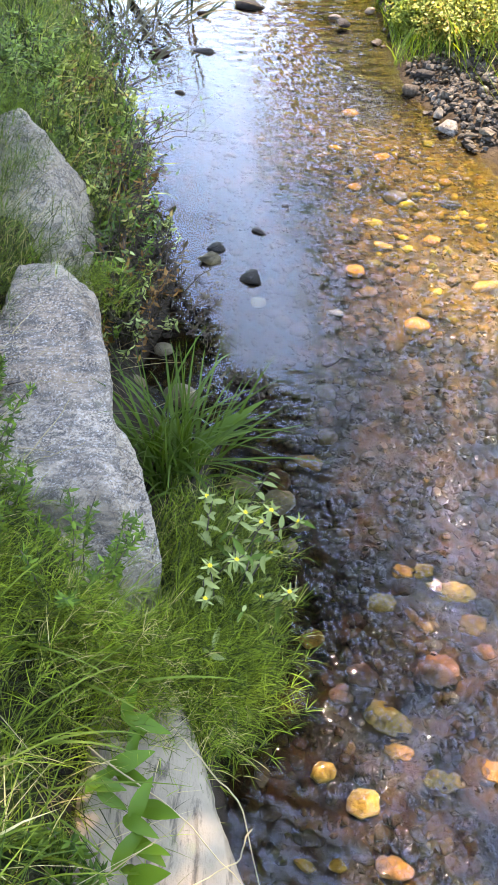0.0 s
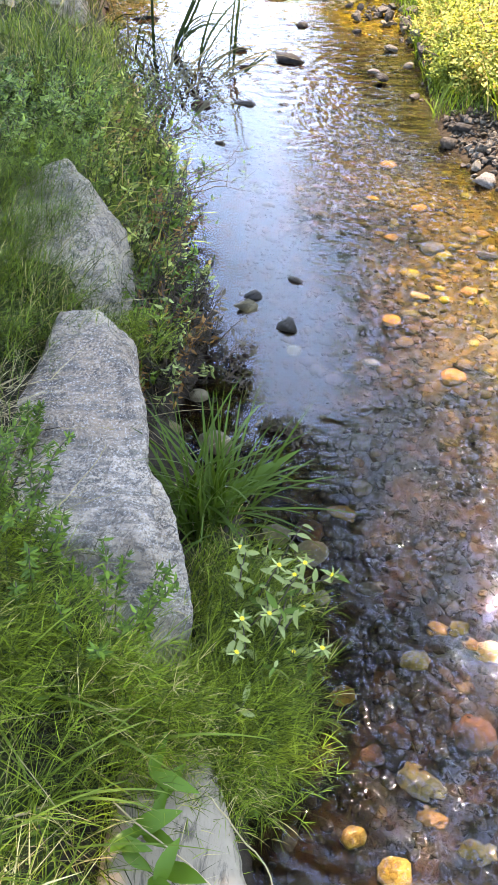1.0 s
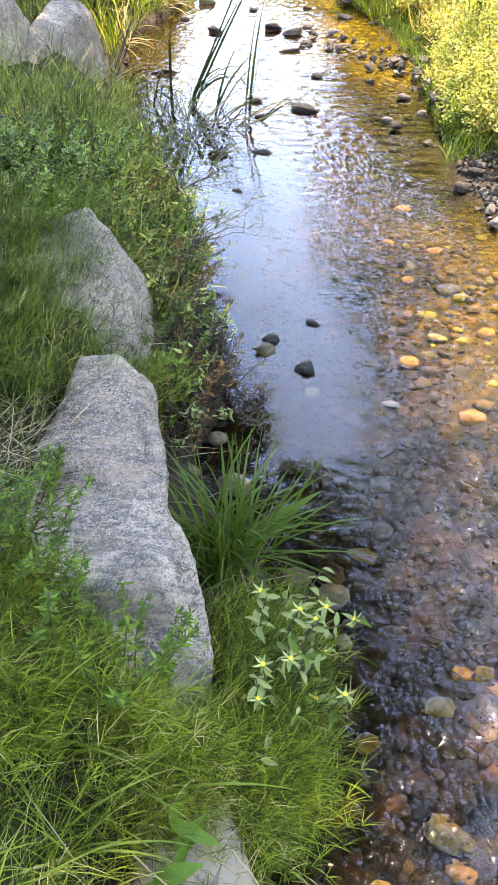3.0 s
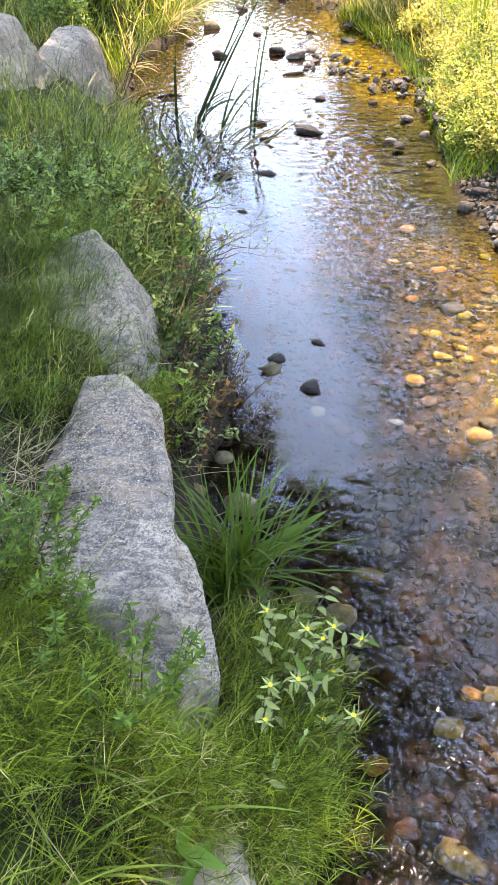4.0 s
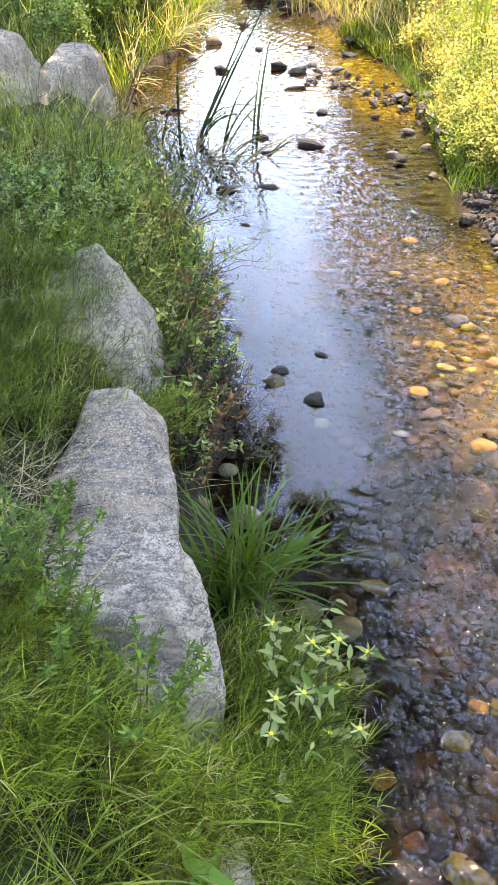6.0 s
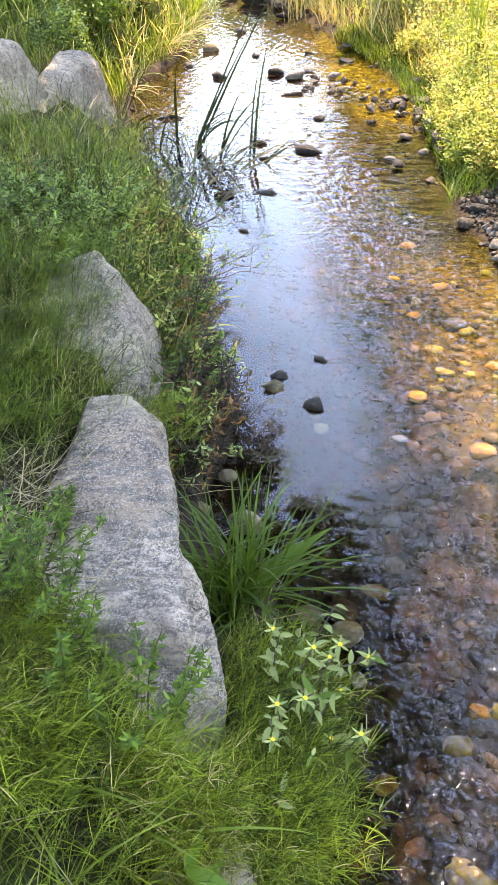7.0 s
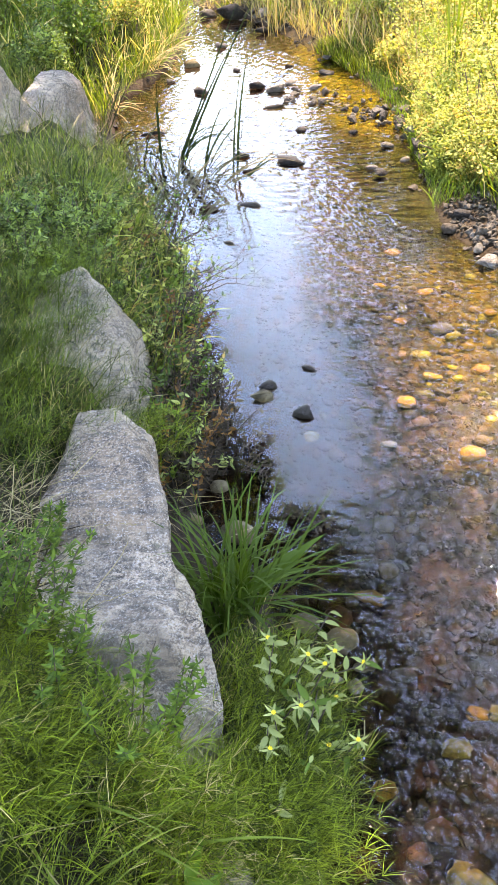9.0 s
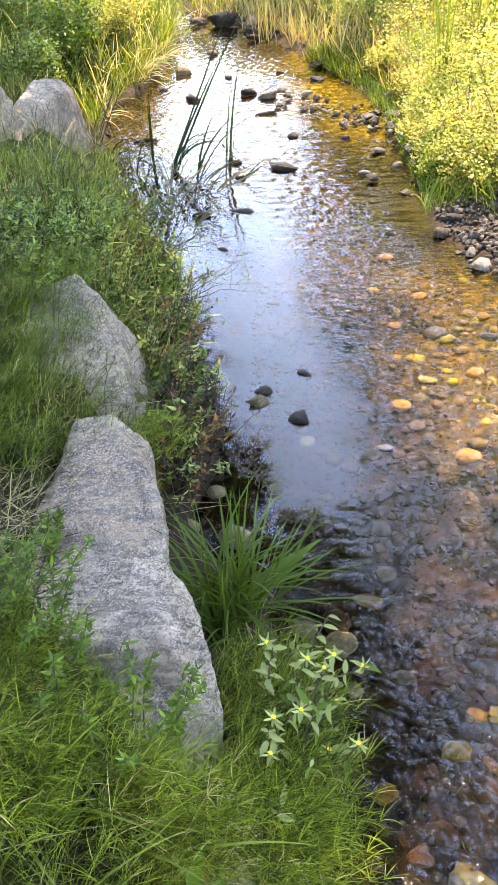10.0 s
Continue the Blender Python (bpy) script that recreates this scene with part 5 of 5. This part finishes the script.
clump("reed", (0.25, 11.2, 0.02), 16, (0.6, 1.1), (0.008, 0.014), (0, 14), (0.0, 0.3), M["straw"], "dry upright reed stems at the bend", "reed", 0.25)

near_far = [(-2.1, 8.6, 0.5, 0.8, "green_leaf"), (-1.85, 9.6, 0.5, 0.8, "yellow_leaf"), (-2.4, 9.6, 0.6, 1.0, "yellow_leaf"), (-2.9, 8.6, 0.6, 0.8, "green_leaf"), (-1.95, 10.8, 0.55, 1.1, "yellow_leaf"),
            (-2.7, 11.0, 0.7, 1.1, "green_leaf"), (-3.4, 9.8, 0.7, 1.0, "green_leaf"), (-2.2, 7.7, 0.35, 0.5, "blue_leaf"), (-3.3, 7.4, 0.5, 0.6, "green_leaf")]
for x, y, r, h, m in near_far:
    tagged(shrub(at_bank(x, y), r, h, 4200, (0.022, 0.05), M[m], "bushy green and yellow undergrowth on the near bank"), group="bushes on the near bank")
clump("reed", at_bank(-1.60, 11.3), 30, (0.5, 0.95), (0.012, 0.022), (2, 40), (0.1, 1.2), M["blade"], "tall arching green reed grass at the bend", "reed", 0.3)
clump("reed", at_bank(-1.75, 10.2), 34, (0.5, 1.0), (0.008, 0.016), (10, 60), (0.1, 1.0), M["straw"], "dry yellow reed grass by the water", "reed", 0.25)
clump("reed", at_bank(-1.55, 12.3), 30, (0.5, 0.95), (0.012, 0.022), (2, 40), (0.1, 1.2), M["blade"], "tall arching green reed grass at the bend", "reed", 0.35)


far_bend = [(-0.2, 13.4, 0.5, 0.7), (-1.1, 14.4, 0.6, 0.9), (0.4, 12.9, 0.5, 0.8), (-0.3, 14.6, 0.7, 1.1), (0.7, 14.0, 0.7, 1.1), (-2.2, 15.4, 0.7, 1.0), (-1.3, 16.0, 0.8, 1.2), (1.8, 13.2, 0.7, 1.1), (-3.2, 13.2, 0.7, 1.0), (-2.6, 12.4, 0.6, 0.9)]
for x, y, r, h in far_bend:
    tagged(shrub(at_bank(x, y), r, h, 1800, (0.035, 0.07), M["yellow_leaf"] if y < 14 else M["green_leaf"], "leafy bush closing the bend of the stream"), group="bushes at the bend")
# out of view: added so the upper water mirrors yellow-green leaves, not sky
for x, y, r, h in ((0.9, 12.6, 0.7, 2.2), (1.9, 12.2, 0.8, 2.6), (1.3, 13.6, 0.9, 3.0), (2.8, 11.8, 0.8, 2.6), (3.4, 10.6, 0.8, 2.4), (2.3, 14.2, 1.0, 3.4), (3.3, 8.8, 0.8, 2.2)):
    tagged(shrub(at_bank(x, y), r, h, 4500, (0.04, 0.08), M["yellow_leaf"], "tall sunlit yellow-green bush behind the far bank, unseen, added for its reflection", dome=0.6), group="tall bushes behind the far bank")
for i in range(22):
    y = rng.uniform(7.6, 12.4)
    x = float(np.interp(y, ly, lx)) - rng.uniform(0.0, 0.22)
    clump("bank_reed", at_bank(x, y, -0.03), 16, (0.25, 0.6), (0.007, 0.013), (15, 75), (0.3, 1.5), M["straw"] if i % 3 == 0 else M["blade"], "arching grass hanging over the water's edge", "reed", 0.12, head=0.2, spin=70)
for i in range(16):
    y = rng.uniform(10.2, 13.2)
    x = float(np.interp(y, ry_, rx_)) + rng.uniform(0.0, 0.25)
    clump("bank_reed", at_bank(x, y, -0.03), 12, (0.3, 0.7), (0.007, 0.013), (5, 50), (0.1, 1.0), M["straw"] if i % 2 == 0 else M["blade"], "dry and green reeds along the far shore", "reed", 0.12)


# ---- trees out of view: far ones seen in the water's reflection, two added to shade the near bank ----
def tree(p, top, clumps, leaf, label, seed, r0=0.16):
    """Trunk, limbs to each leaf clump, and a crown of single leaves. clumps: x, y, z, radius, thickness, leaves."""
    g = np.random.default_rng(seed)
    base = new("tree")
    base.location = p
    o = np.array(p)
    trunk = wander((0, 0, -0.2), (0, 0, 1), top + 0.2, 10, 0.03)
    part("trunk", mesh_from("trunk", *tube(trunk, r0, r0 * 0.35, 10), M["bark"]), base)
    lv = []
    for x, y, z, r, th, m in clumps:
        c = np.array([x, y, z]) - o
        st = trunk[int(g.integers(4, 9))]
        limb = wander(st, c - st, np.linalg.norm(c - st), 7, 0.06)
        part("limb", mesh_from("limb", *tube(limb, r0 * 0.35, 0.012, 6), M["bark"]), base)
        sub = max(4, m // 90)
        ctr = c + g.normal(0, 1, (sub, 3)) * (r * 0.5, r * 0.5, th)
        q = ctr[g.integers(0, sub, m)] + g.normal(0, 0.16, (m, 3)) * (1.2, 1.2, 0.7)
        sz = g.uniform(*leaf, m)
        lv.append(small_leaves(q, g.uniform(0, 6.28, m), g.normal(-0.2, 0.5, m), sz, sz * g.uniform(0.45, 0.65, m), g.normal(0, 0.5, m)))
    part("crown", mesh_from("crown", *joined(lv), M["tree_leaf"]), base)
    return tagged(base, label, "tree")


def crown_over(shade, z):
    """The crown's place at height z that shades the given spot."""
    k = z / sun_dir.z
    return shade[0] + sun_dir.x * k, shade[1] + sun_dir.y * k, z


# added tree, never in view: spots its crown has to shade
shade_a = [(-0.5, 1.2), (-0.5, 1.7), (-0.5, 2.2), (-0.65, 2.8), (-0.65, 3.5), (-0.8, 4.4), (-1.1, 5.2), (-1.4, 3.8), (-1.5, 2.8), (-1.1, 2.0), (-1.1, 1.3), (-1.8, 4.8),
           (-2.2, 3.6), (-2.2, 5.6), (-1.6, 6.3), (-0.8, 5.4), (-2.4, 2.2), (-1.0, 6.4), (-0.6, 1.5), (-1.2, 2.4), (-1.6, 2.1), (-1.0, 3.1), (-2.8, 7.0), (-2.9, 7.8), (-3.2, 8.2), (-3.6, 9.4), (-3.2, 8.7)]
tree((-5.5, 8.5, 1.6), 9.0, [(*crown_over(q, 8.2 + 0.5 * math.sin(i * 2.3)), 0.8, 0.35, 900) for i, q in enumerate(shade_a)], (0.09, 0.15), "unseen broad-leaved tree added to shade the near bank", 5)
# second added tree: sparse shade, dense clumps that darken the near water's reflection
shade_b = [(-0.6, 0.3, 0.7, 140), (-1.2, 0.5, 0.8, 200), (-0.55, 0.85, 0.7, 140), (-1.1, 0.9, 0.7, 200), (-0.15, 0.6, 0.4, 60),
           (0.25, 2.25, 0.45, 110), (0.7, 2.15, 0.45, 110), (0.0, 2.6, 0.4, 220), (-0.02, 3.2, 0.4, 220), (0.0, 3.9, 0.4, 200),
           (1.6, 0.5, 0.6, 700), (1.7, 1.3, 0.6, 700), (1.4, -0.3, 0.6, 700), (2.4, 0.9, 0.7, 700), (2.4, 1.9, 0.7, 600), (2.3, -0.2, 0.7, 600),
           (0.3, -0.5, 0.6, 700), (1.0, -0.7, 0.6, 700), (-0.3, -0.6, 0.6, 600), (0.3, -1.4, 0.7, 700), (1.2, -1.6, 0.7, 700), (-0.8, -1.2, 0.7, 600), (2.2, -1.3, 0.7, 600), (0.85, -0.05, 0.4, 420), (1.5, 2.0, 0.35, 300)]
tree((-4.5, 3.5, 1.5), 8.5, [(*crown_over((x, y), 8.6 + 0.4 * math.sin(i * 1.7)), r, 0.35, m) for i, (x, y, r, m) in enumerate(shade_b)], (0.09, 0.15), "unseen broad-leaved tree added to dapple and darken the near water", 9)
for i, (x, y, h) in enumerate(((1.7, 17.5, 8.4), (3.0, 18.0, 9.4), (3.6, 18.5, 16.0), (5.4, 16.5, 17.0), (7.6, 17.5, 18.0), (10.4, 15.5, 12.0), (6.6, 21.0, 15.0), (13.5, 11.0, 10.0), (-6.5, 21.0, 7.0), (-10.0, 17.0, 8.0))):
    cl = [(x + np.clip(rng.normal(0, 0.9), -0.3, 1.5), y + rng.normal(0, 1.0), h * (0.22 + 0.72 * (k / 13)), 1.5 - 0.5 * abs(k / 13 - 0.4), 0.5, 520) for k in range(14)]
    tree((x, y, float(land(x, y))), h * 0.9, cl, (0.14, 0.24), "tall leafy tree on the far side of the stream", 20 + i)
